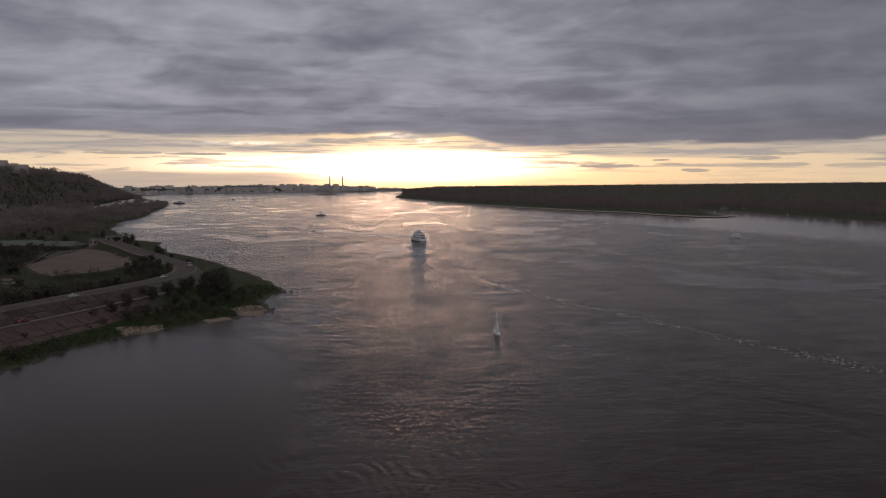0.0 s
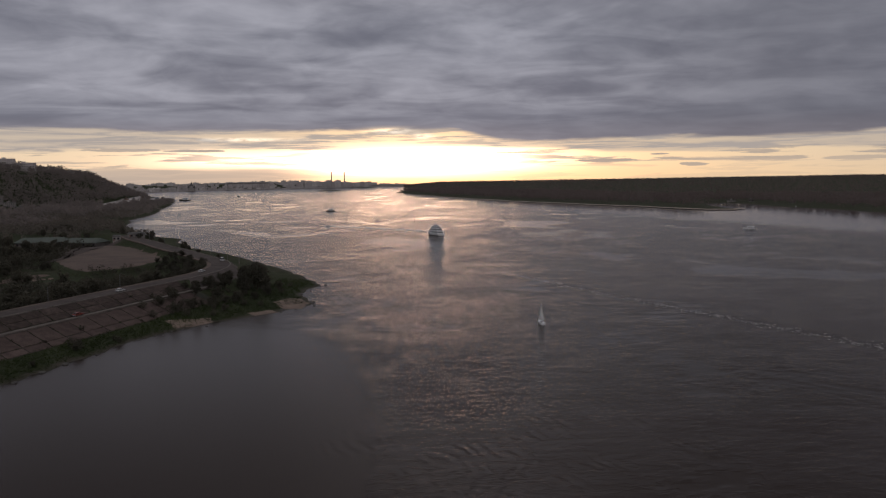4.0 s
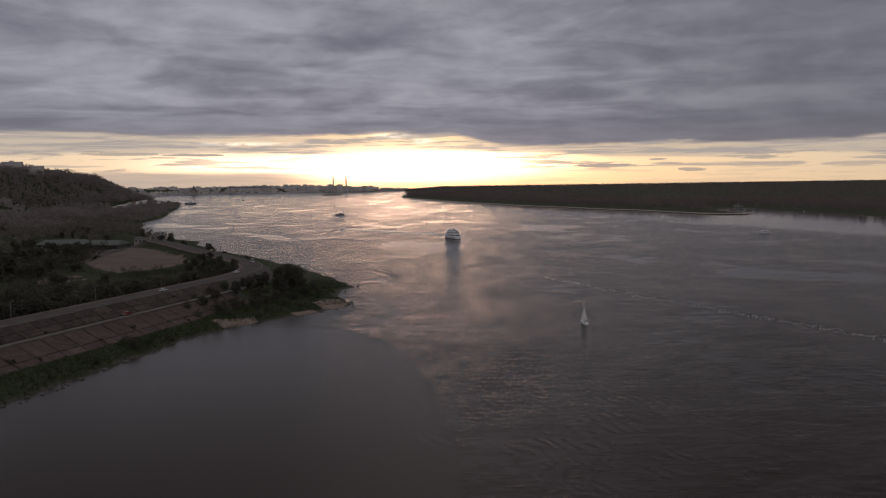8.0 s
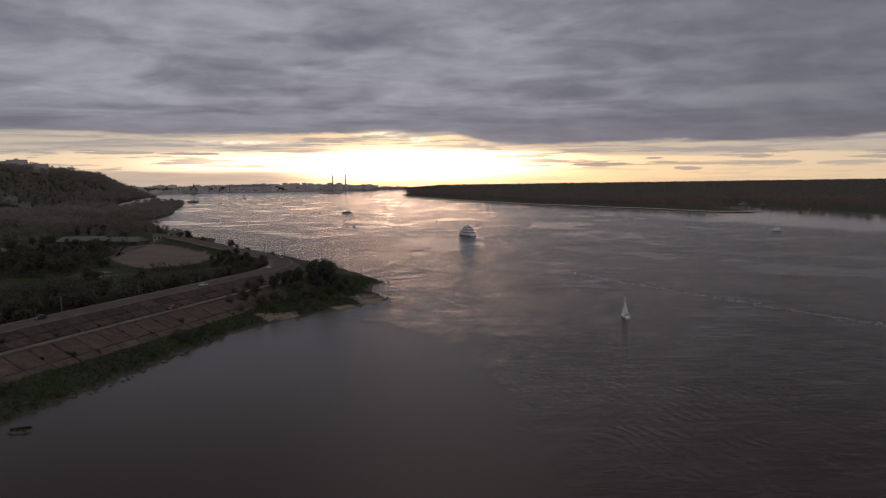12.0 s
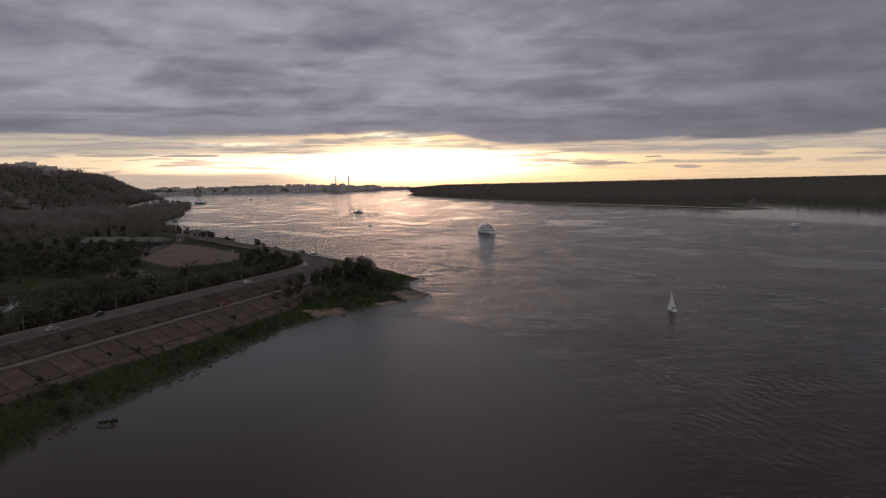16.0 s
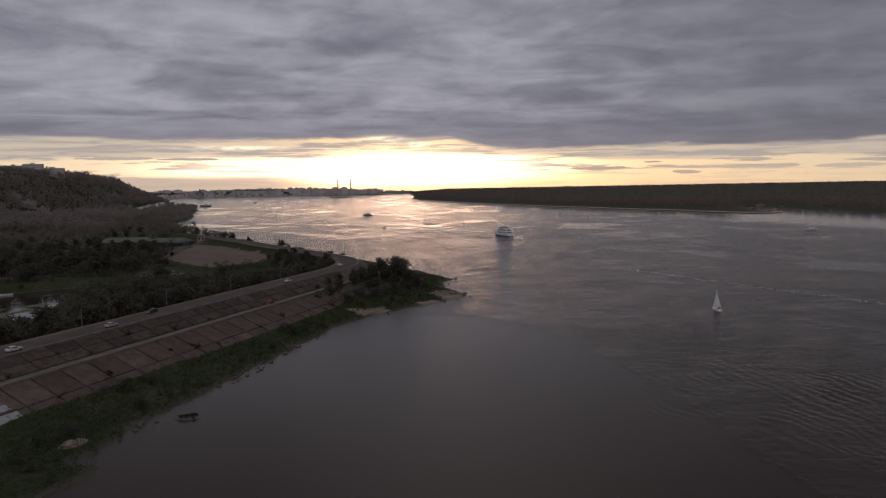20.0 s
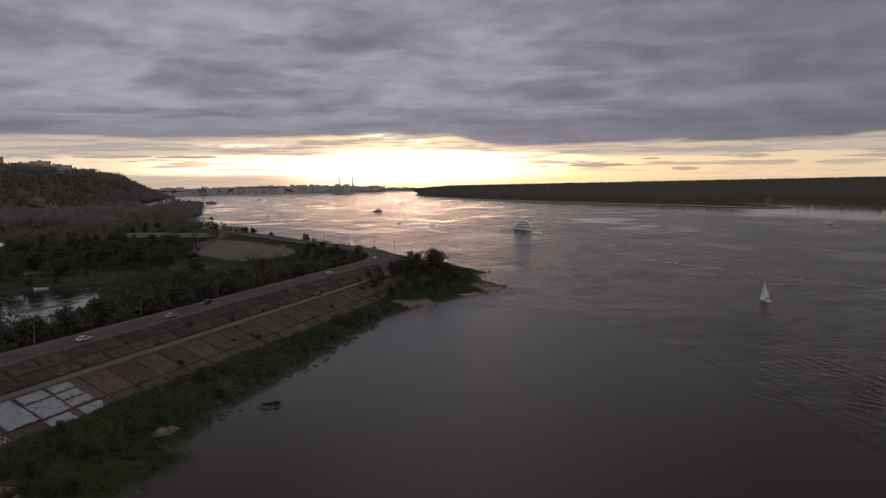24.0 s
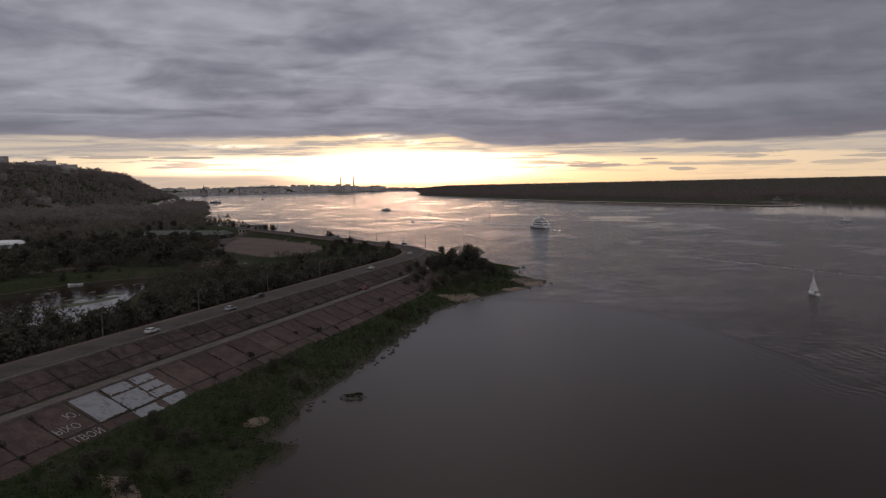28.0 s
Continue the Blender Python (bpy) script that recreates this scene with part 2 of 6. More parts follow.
def water_material():
    m = bpy.data.materials.new("river_water")
    m.use_nodes = True
    N = Nodes(m.node_tree)
    place = N.add("ShaderNodeNewGeometry").outputs["Position"]
    # wind patches: long slicks and ruffled lanes
    patch = N.noise(place, 1.0, 5.0, 0.62, (0.010, 0.0085, 1.0), 0.9)
    fine_patch = N.noise(place, 1.0, 4.0, 0.6, (0.035, 0.05, 1.0), 0.6)
    ruffle = N.step(N.math("ADD", N.math("MULTIPLY", patch, 0.72), N.math("MULTIPLY", fine_patch, 0.28)), 0.40, 0.48)
    swell = N.noise(place, 1.0, 3.0, 0.5, (0.11, 0.2, 1.0), 0.3)
    chop = N.noise(place, 1.0, 3.0, 0.6, (0.75, 1.15, 1.0), 0.4)
    # a train of wake waves passing close by
    axes = N.add("ShaderNodeSeparateXYZ")
    N.link(place, axes.inputs[0])
    way = N.math("ADD", N.math("MULTIPLY", axes.outputs[0], 0.99), N.math("MULTIPLY", axes.outputs[1], 0.09))
    wobble = N.noise(place, 0.06, 2.0)
    crest = N.math("SINE", N.math("ADD", N.math("MULTIPLY", way, 1.9), N.math("MULTIPLY", wobble, 22.0)))
    # the slick water of the eddy behind the point of the spit
    ex = N.math("DIVIDE", N.math("SUBTRACT", axes.outputs[0], -120.0), 98.0)
    ey = N.math("DIVIDE", N.math("SUBTRACT", axes.outputs[1], 60.0), 242.0)
    eddy = N.math("ADD", N.math("POWER", N.math("ABSOLUTE", ex), 4.0), N.math("POWER", N.math("ABSOLUTE", ey), 4.0))
    eddy = N.math("ADD", eddy, N.math("MULTIPLY", N.math("SUBTRACT", N.noise(place, 0.03, 3.0), 0.5), 0.25))
    rim = N.math("MULTIPLY", N.step(eddy, 0.93, 1.05), N.step(eddy, 2.6, 1.1))
    still = N.step(eddy, 0.93, 1.05, 1.0, 0.0)
    ruffle = N.math("ADD", ruffle, N.step(axes.outputs[1], 700.0, 200.0, 0.0, 0.2), clamp=True)
    ruffle = N.math("MULTIPLY", ruffle, N.math("MULTIPLY", N.math("SUBTRACT", 1.0, N.math("MULTIPLY", rim, 0.3)), N.math("SUBTRACT", 1.0, still)))
    # calm water in the lee of the far bank
    off_bank = N.math("ADD", axes.outputs[0], N.math("MULTIPLY", axes.outputs[1], 0.30))
    calm = N.math("MULTIPLY", N.step(N.math("ADD", off_bank, N.math("MULTIPLY", fine_patch, 120.0)), 640.0, 800.0), N.step(axes.outputs[1], 2100.0, 1500.0))
    # and in the pond behind the dam
    pond = N.math("MULTIPLY", N.step(axes.outputs[0], -195.0, -215.0), N.step(axes.outputs[1], 480.0, 470.0))
    ruffle = N.math("MULTIPLY", ruffle, N.math("SUBTRACT", 1.0, N.math("MAXIMUM", calm, pond)))
    farther = N.step(axes.outputs[1], 350.0, 1500.0)
    dx = N.math("DIVIDE", N.math("SUBTRACT", axes.outputs[0], 10.0), 40.0)
    dy = N.math("DIVIDE", N.math("SUBTRACT", axes.outputs[1], 166.0), 48.0)
    near = N.math("EXPONENT", N.math("MULTIPLY", N.math("ADD", N.math("MULTIPLY", dx, dx), N.math("MULTIPLY", dy, dy)), -1.3))
    train = N.math("MULTIPLY", crest, N.math("MULTIPLY", near, N.step(N.noise(place, 0.05, 3.0), 0.36, 0.58, 0.0, 0.32)))
    # long low ripples across the wind
    ripple = N.noise(place, 1.0, 5.0, 0.65, (0.20, 0.40, 1.0), 0.5)
    height = N.math("ADD", N.math("ADD", N.math("MULTIPLY", swell, N.math("ADD", N.math("MULTIPLY", ruffle, 0.16), 0.05)), train), N.math("MULTIPLY", chop, N.math("ADD", N.math("MULTIPLY", ruffle, 0.16), 0.03)))
    height = N.math("ADD", height, N.math("MULTIPLY", ripple, N.math("ADD", N.math("MULTIPLY", ruffle, 0.85), 0.03)))
    b = N.add("ShaderNodeBump", Strength=0.5, Distance=0.45)
    N.link(height, b.inputs["Height"])
    # wind waves lean: their fronts show more than their backs
    lean, tilt, unit = N.add("ShaderNodeCombineXYZ"), N.add("ShaderNodeVectorMath"), N.add("ShaderNodeVectorMath")
    scales = N.noise(place, 1.0, 5.0, 0.68, (0.060, 0.120, 1.0), 0.7)
    streaks = N.noise(place, 1.0, 6.0, 0.68, (0.014, 0.024, 1.0), 1.0)
    scales = N.math("ADD", N.math("MULTIPLY", scales, 0.55), N.math("MULTIPLY", streaks, 0.45))
    slope = N.math("MULTIPLY", N.math("SUBTRACT", scales, 0.53), N.math("ADD", N.math("MULTIPLY", ruffle, 0.34), 0.004))
    N.link(slope, lean.inputs[1])
    tilt.operation, unit.operation = "ADD", "NORMALIZE"
    N.link(b.outputs[0], tilt.inputs[0])
    N.link(lean.outputs[0], tilt.inputs[1])
    N.link(tilt.outputs[0], unit.inputs[0])
    silt = N.noise(place, 0.01, 3.0)
    bsdf = N.add("ShaderNodeBsdfPrincipled", IOR=1.24)
    N.link(N.mix(silt, (0.0250, 0.0175, 0.0158), (0.033, 0.0238, 0.0210)), bsdf.inputs["Base Color"])
    N.link(N.math("ADD", N.step(ruffle, 0.0, 1.0, N.step(N.math("MAXIMUM", calm, pond), 0.0, 1.0, N.step(axes.outputs[1], 450.0, 1100.0, 0.19, 0.10), 0.09), N.math("ADD", 0.235, N.math("MULTIPLY", farther, -0.08))), N.math("MULTIPLY", still, 0.03)), bsdf.inputs["Roughness"])
    N.link(unit.outputs[0], bsdf.inputs["Normal"])
    o = N.add("ShaderNodeOutputMaterial")
    N.link(bsdf.outputs[0], o.inputs[0])
    return m


def ground_material(name, grass_dark, grass_light, soil, soil_low=0.56, soil_high=0.66):
    m = bpy.data.materials.new(name)
    m.use_nodes = True
    N = Nodes(m.node_tree)
    place = N.add("ShaderNodeNewGeometry").outputs["Position"]
    big = N.noise(place, 0.035, 5.0, 0.6)
    grain = N.noise(place, 0.7, 4.0, 0.65)
    color = N.mix(N.step(grain, 0.3, 0.7), grass_dark, grass_light)
    color = N.mix(N.step(N.math("ADD", N.math("MULTIPLY", big, 0.8), N.math("MULTIPLY", grain, 0.2)), soil_low, soil_high), color, soil)
    height = N.add("ShaderNodeSeparateXYZ")
    N.link(place, height.inputs[0])
    wet = N.step(N.math("ADD", height.outputs[2], N.math("MULTIPLY", grain, 0.35)), 0.55, 0.35)
    color = N.mix(N.math("MULTIPLY", wet, 0.8), color, (0.06, 0.052, 0.042))
    bsdf = N.add("ShaderNodeBsdfPrincipled", Roughness=0.9)
    bsdf.inputs["Specular IOR Level"].default_value = 0.15
    N.link(color, bsdf.inputs["Base Color"])
    b = N.add("ShaderNodeBump", Strength=0.6, Distance=0.5)
    N.link(grain, b.inputs["Height"])
    N.link(b.outputs[0], bsdf.inputs["Normal"])
    o = N.add("ShaderNodeOutputMaterial")
    N.link(bsdf.outputs[0], o.inputs[0])
    return m


M_WATER = water_material()
M_LAND = ground_material("bank_ground", (0.018, 0.024, 0.010), (0.036, 0.042, 0.018), (0.056, 0.046, 0.035), 0.55, 0.68)
M_FLOOD = ground_material("floodplain_ground", (0.030, 0.034, 0.020), (0.050, 0.052, 0.030), (0.11, 0.09, 0.065), 0.62, 0.7)
M_SAND = material("sand", (0.12, 0.088, 0.068), (0.21, 0.155, 0.120), 0.2, 0.95)
M_DRY_SAND = material("dry_sand", (0.22, 0.18, 0.15), (0.36, 0.30, 0.25), 0.1, 0.95)
M_FIELD = material("graded_sand", (0.074, 0.050, 0.040), (0.118, 0.083, 0.066), 0.06, 0.95)
M_RED_SOIL = material("reddish_soil", (0.07, 0.046, 0.036), (0.120, 0.080, 0.062), 0.12, 0.95)
M_HEAP = material("brown_soil", (0.04, 0.029, 0.024), (0.068, 0.048, 0.040), 0.15, 0.95)
M_ASPHALT = material("asphalt", (0.056, 0.046, 0.043), (0.092, 0.076, 0.069), 0.12, 0.9, spec=0.15)
M_CONCRETE = material("walkway_concrete", (0.105, 0.090, 0.080), (0.165, 0.143, 0.128), 0.35, 0.85)
M_WALK = material("walkway_slabs", (0.085, 0.072, 0.064), (0.140, 0.120, 0.107), 0.35, 0.9, spec=0.2)
M_SLAB = material("slab_concrete", (0.062, 0.043, 0.038), (0.112, 0.080, 0.070), 0.3, 0.9, random_tint=0.45, spec=0.2)
M_SLAB_OLD = material("upper_slab_concrete", (0.040, 0.030, 0.026), (0.090, 0.066, 0.058), 0.45, 0.92, random_tint=0.5, low=0.38, high=0.62, spec=0.15)
M_JOINT = material("joint_soil", (0.018, 0.018, 0.012), (0.035, 0.034, 0.022), 0.6, 0.95)
M_PAINT = material("white_paint", (0.090, 0.078, 0.073), (0.215, 0.222, 0.238), 0.8, 0.7, low=0.33, high=0.50)
M_LETTER = material("faded_white_paint", (0.15, 0.132, 0.125), (0.32, 0.305, 0.295), 2.0, 0.7)
M_BARK = material("bark", (0.05, 0.04, 0.03), (0.10, 0.08, 0.06), 2.0, 0.9)
M_LEAF = leaf_material("leaves", (0.046, 0.043, 0.033), (0.094, 0.087, 0.064))
# farther leaves: paler than real foliage; haze and glare are in their colour
M_VALLEY = leaf_material("haze_lit_valley_leaves", (0.112, 0.098, 0.084), (0.175, 0.152, 0.128), 0.5)
M_WOODS = leaf_material("haze_lightened_leaves", (0.185, 0.160, 0.150), (0.255, 0.219, 0.202), 0.65)
M_FLOOD_WOODS = leaf_material("haze_lit_floodplain_leaves", (0.145, 0.117, 0.109), (0.200, 0.163, 0.152), 0.65)
M_FAR_WOODS = leaf_material("haze_tinted_leaves", (0.20, 0.168, 0.155), (0.27, 0.225, 0.205), 0.5)
M_BUSH = leaf_material("bank_bushes", (0.020, 0.030, 0.010), (0.050, 0.066, 0.019))
M_GRASS = leaf_material("grass_tufts", (0.015, 0.024, 0.0075), (0.042, 0.058, 0.015))
M_ROCK = material("wet_rock", (0.030, 0.028, 0.026), (0.075, 0.068, 0.060), 1.2, 0.7)
M_STEEL = material("grey_steel", (0.09, 0.088, 0.085), (0.15, 0.147, 0.142), 1.0, 0.5, 0.6)
M_LAMP_GLASS = material("lamp_glass", (0.5, 0.5, 0.48), (0.6, 0.6, 0.58), 1.0, 0.25, bump=0)
M_WHITE = material("white_enamel", (0.66, 0.66, 0.66), (0.80, 0.80, 0.80), 0.6, 0.35, bump=0.05)
M_CAR_WHITE = material("dusty_white_car_paint", (0.36, 0.36, 0.36), (0.46, 0.46, 0.455), 0.6, 0.35, bump=0.05)
M_GREY = material("grey_enamel", (0.22, 0.22, 0.24), (0.32, 0.32, 0.34), 0.6, 0.4, bump=0.05)
M_RED = material("red_enamel", (0.13, 0.022, 0.016), (0.19, 0.032, 0.022), 0.8, 0.35, bump=0.05)
M_BLACK = material("black_enamel", (0.015, 0.015, 0.017), (0.03, 0.03, 0.033), 0.8, 0.3, bump=0.05)
M_RUBBER = material("rubber", (0.015, 0.015, 0.015), (0.03, 0.03, 0.03), 2.0, 0.8)
M_GLASS = material("dark_glass", (0.012, 0.014, 0.018), (0.022, 0.024, 0.03), 0.5, 0.08, bump=0)
M_HEADLIGHT = material("lamp_cover", (0.6, 0.6, 0.6), (0.75, 0.75, 0.75), 1.0, 0.15, bump=0)
sail = bpy.data.materials.new("sailcloth")
sail.use_nodes = True
S = Nodes(sail.node_tree)
cloth = S.mix(S.noise(S.add("ShaderNodeNewGeometry").outputs["Position"], 0.9), (0.70, 0.69, 0.67), (0.84, 0.83, 0.81))
one, two, both = S.add("ShaderNodeBsdfDiffuse"), S.add("ShaderNodeBsdfTranslucent"), S.add("ShaderNodeMixShader", Fac=0.5)
S.link(cloth, one.inputs[0])
S.link(cloth, two.inputs[0])
S.link(one.outputs[0], both.inputs[1])
S.link(two.outputs[0], both.inputs[2])
S.link(both.outputs[0], S.add("ShaderNodeOutputMaterial").inputs[0])
M_SAIL = sail
M_HULL = material("boat_hull_white", (0.60, 0.60, 0.60), (0.76, 0.76, 0.75), 0.5, 0.35, bump=0.05)
M_DARK_HULL = material("dark_hull", (0.05, 0.045, 0.042), (0.10, 0.085, 0.075), 0.5, 0.6)
M_PLASTER = material("pale_plaster", (0.17, 0.155, 0.145), (0.27, 0.245, 0.225), 0.05, 0.9)
M_DIM_WALL = material("weathered_grey_render", (0.075, 0.066, 0.060), (0.125, 0.110, 0.10), 0.2, 0.9)
# far walls and roofs: haze over the city is put into their paleness
M_PANEL = material("haze_paled_panel_wall", (0.44, 0.405, 0.385), (0.60, 0.55, 0.525), 0.03, 0.9, random_tint=0.5)
M_CITY = material("haze_paled_render", (0.36, 0.325, 0.31), (0.50, 0.45, 0.43), 0.03, 0.9, random_tint=0.3)
M_BRICK = material("brown_brick", (0.13, 0.085, 0.065), (0.2, 0.13, 0.1), 0.05, 0.9)
M_ROOF = material("dark_roof", (0.06, 0.058, 0.056), (0.10, 0.095, 0.09), 0.1, 0.8)
M_GREEN_ROOF = material("green_metal_roof", (0.046, 0.058, 0.046), (0.072, 0.086, 0.070), 0.1, 0.6)
M_WHITE_ROOF = material("white_membrane", (0.55, 0.55, 0.55), (0.7, 0.7, 0.7), 0.1, 0.6)
M_CHIMNEY = material("chimney_concrete", (0.24, 0.215, 0.20), (0.32, 0.29, 0.275), 0.05, 0.9)
M_FOAM = material("foam", (0.55, 0.53, 0.52), (0.78, 0.76, 0.74), 0.8, 0.6, bump=0)
M_ALGAE = material("pond_weed", (0.05, 0.06, 0.03), (0.09, 0.10, 0.05), 0.4, 0.9)


# ---- mesh helpers ----
def part(name, bm, mat, parent=None, label=""):
    """Links a bmesh as one mesh object under a thing or a part."""
    me = bpy.data.meshes.new(name)
    bm.to_mesh(me)
    bm.free()
    me.materials.append(mat)
    ob = new(name, me)
    if parent:
        ob.parent = parent
    if label:
        tagged(ob, label)
    return ob


def sheet(name, verts, faces, mat, parent=None, smooth=False):
    me = bpy.data.meshes.new(name)
    me.from_pydata([tuple(map(float, v)) for v in verts], [], [tuple(map(int, f)) for f in faces])
    me.materials.append(mat)
    if smooth:
        me.polygons.foreach_set("use_smooth", [True] * len(me.polygons))
    ob = new(name, me)
    if parent:
        ob.parent = parent
    return ob


def thing(name, at, label, category, group="", rz=0.0):
    ob = new(name)
    ob.matrix_basis = pose(*at, 0, 0, rz)
    return tagged(ob, label, category, group)


def box(bm, x0, x1, y0, y1, z0, z1, bevel=0.0, taper=0.0):
    """A box in bm, with its top drawn in by taper."""
    vs = [bm.verts.new(p) for p in ((x0, y0, z0), (x1, y0, z0), (x1, y1, z0), (x0, y1, z0),
                                    (x0 + taper, y0 + taper, z1), (x1 - taper, y0 + taper, z1), (x1 - taper, y1 - taper, z1), (x0 + taper, y1 - taper, z1))]
    fs = [bm.faces.new([vs[i] for i in f]) for f in ((3, 2, 1, 0), (4, 5, 6, 7), (0, 1, 5, 4), (1, 2, 6, 5), (2, 3, 7, 6), (3, 0, 4, 7))]
    if bevel:
        edges = list({ed for f in fs for ed in f.edges})
        bmesh.ops.bevel(bm, geom=edges, offset=bevel, segments=2, affect="EDGES", profile=0.6)
    return bm


def block(*args, **kw):
    return box(bmesh.new(), *args, **kw)


def rod(bm, a, b, r0, r1=None, sides=8):
    """A tapered round bar from a to b."""
    a, b = Vector(a), Vector(b)
    r1 = r0 if r1 is None else r1
    q = (b - a).to_track_quat("Z", "Y")
    rings = []
    for p, r in ((a, r0), (b, r1)):
        rings.append([bm.verts.new(p + q @ Vector((r * math.cos(2 * math.pi * i / sides), r * math.sin(2 * math.pi * i / sides), 0))) for i in range(sides)])
    for i in range(sides):
        j = (i + 1) % sides
        bm.faces.new((rings[0][i], rings[0][j], rings[1][j], rings[1][i]))
    bm.faces.new(rings[0][::-1])
    bm.faces.new(rings[1])
    return bm


def loft(bm, rings, cap=True):
    """Joins rings of points, each of the same number, into a skin."""
    vs = [[bm.verts.new(p) for p in r] for r in rings]
    k = len(vs[0])
    for r0, r1 in zip(vs, vs[1:]):
        for i in range(k):
            bm.faces.new((r0[i], r0[(i + 1) % k], r1[(i + 1) % k], r1[i]))
    if cap:
        bm.faces.new(vs[0][::-1])
        bm.faces.new(vs[-1])
    bmesh.ops.recalc_face_normals(bm, faces=bm.faces)
    return bm


# ---- the lie of the land ----
E_DIR, N_DIR = Vector((0.394, 0.919)), Vector((0.919, -0.394))     # along the dam, and from it to the river


def dam(s, c, z=0.0):
    """A point s along the straight dam and c across it."""
    p = E_DIR * s + N_DIR * c
    return (p.x, p.y, z)


SHORE_NEAR = [(-238, -61), (-190, 40), (-172, 85), (-158, 118), (-150, 139), (-156.5, 141), (-154.5, 146), (-153, 151), (-151, 165), (-145, 180), (-139, 196), (-130, 223), (-122, 248),
              (-111, 280), (-100, 297), (-88, 311), (-76, 322), (-66, 331), (-58, 340), (-53, 350), (-57, 362), (-63, 380), (-61, 395), (-54.5, 412), (-69, 453), (-90, 498),
              (-116, 548), (-135, 581)]
SHORE_FAR = [(-161, 624), (-189, 663), (-215, 720), (-222, 765), (-245, 789), (-277, 825), (-309, 880), (-351, 988), (-402, 1155), (-410, 1238), (-431, 1402),
             (-504, 1723), (-576, 2066), (-745, 2526), (-950, 3000), (-1120, 3500), (-1100, 3900), (-900, 4250), (-600, 4450), (-200, 4600), (150, 4680),
             (150, 4760), (-4000, 4760), (-4000, -400), (-400, -400)]
SHORE_RIGHT = [(20, 2866), (75, 2530), (133, 2253), (236, 1845), (326, 1589), (401, 1418), (463, 1279), (505, 1160), (535, 1146), (566, 1188), (562, 1240), (600, 1400),
               (640, 1420), (656, 1359), (656, 1215), (673, 1112), (681, 1025), (690, 960), (720, 850), (800, 700), (1000, 500), (2000, 100), (4200, -200),
               (4200, 4720), (110, 4720), (85, 3900), (62, 3250), (40, 2950)]
FIELD = [(-240, 515), (-246, 560), (-262, 600), (-250, 632), (-238, 634), (-217, 604), (-196, 566), (-176, 532), (-169, 514), (-176, 474), (-197, 455), (-216, 474)]
POND = [(-330, 335), (-310, 363), (-288, 397), (-265, 412), (-250, 416), (-244, 390), (-246, 364), (-241, 320), (-233, 285), (-242, 268), (-263, 262), (-300, 270)]


def wavy(points, amount, every, closed=True):
    """The outline with small bays and points added."""
    out, rnd = [], random.Random(7)
    for (x0, y0), (x1, y1) in zip(points, points[1:] + (points[:1] if closed else [])):
        d = math.hypot(x1 - x0, y1 - y0)
        k = max(1, min(14, int(d / every)))
        for i in range(k):
            f = i / k
            w = 0.0 if i == 0 else amount * min(1.0, d / k / every) * rnd.uniform(-1, 1)
            out.append((x0 + (x1 - x0) * f - (y1 - y0) / d * w, y0 + (y1 - y0) * f + (x1 - x0) / d * w))
    return out


def inside_distance(px, py, poly):
    """Signed distance to a closed outline, positive inside, for arrays of points."""
    best = np.full(px.shape, 1e12)
    odd = np.zeros(px.shape, bool)
    for (x0, y0), (x1, y1) in zip(poly, poly[1:] + poly[:1]):
        dx, dy = x1 - x0, y1 - y0
        f = np.clip(((px - x0) * dx + (py - y0) * dy) / (dx * dx + dy * dy), 0, 1)
        best = np.minimum(best, (px - x0 - f * dx) ** 2 + (py - y0 - f * dy) ** 2)
        if y0 != y1:
            odd ^= ((y0 > py) != (y1 > py)) & (px < dx * (py - y0) / (y1 - y0) + x0)
    return np.where(odd, 1, -1) * np.sqrt(best)


def line_distance(px, py, line):
    """Distance to an open line, the way along it and the side (positive to its right)."""
    best, along, side = np.full(px.shape, 1e12), np.zeros(px.shape), np.zeros(px.shape)
    gone = 0.0
    for (x0, y0), (x1, y1) in zip(line, line[1:]):
        dx, dy = x1 - x0, y1 - y0
        d = math.hypot(dx, dy)
        f = np.clip(((px - x0) * dx + (py - y0) * dy) / (d * d), 0, 1)
        q = (px - x0 - f * dx) ** 2 + (py - y0 - f * dy) ** 2
        near = q < best
        best = np.where(near, q, best)
        along = np.where(near, gone + f * d, along)
        side = np.where(near, np.sign((px - x0) * dy - (py - y0) * dx), side)
        gone += d
    return np.sqrt(best), along, side


# the road's middle line: the straight dam, the bend, and the way on along the outer shore
ROAD = [dam(s, -261.0)[:2] for s in range(-260, 300, 20)]
bend0, bend1, bend2 = Vector((-121.7, 378.5)), Vector((-102.6, 424.0)), Vector((-124.0, 462.0))
for i in range(13):
    f = i / 12
    p = bend0 * (1 - f) ** 2 + bend1 * 2 * f * (1 - f) + bend2 * f * f
    ROAD.append((p.x, p.y))
ROAD += [(-141, 492), (-160, 526), (-181, 560), (-202, 600), (-226, 640), (-252, 690), (-290, 740), (-330, 800)]

LEFT_EDGE = wavy(SHORE_NEAR + SHORE_FAR[:1], 1.6, 4.0, False) + wavy(SHORE_FAR + SHORE_NEAR[:1], 8.0, 30.0, False)
RIGHT_EDGE = wavy(SHORE_RIGHT, 10.0, 25.0)
RIDGE = [(-1500, 900), (-1150, 1400), (-850, 1760), (-800, 1900), (-800, 2100), (-830, 2350), (-900, 2700), (-1300, 3600)]
RIDGE_Z = [100, 96, 88, 74, 56, 36, 22, 16]


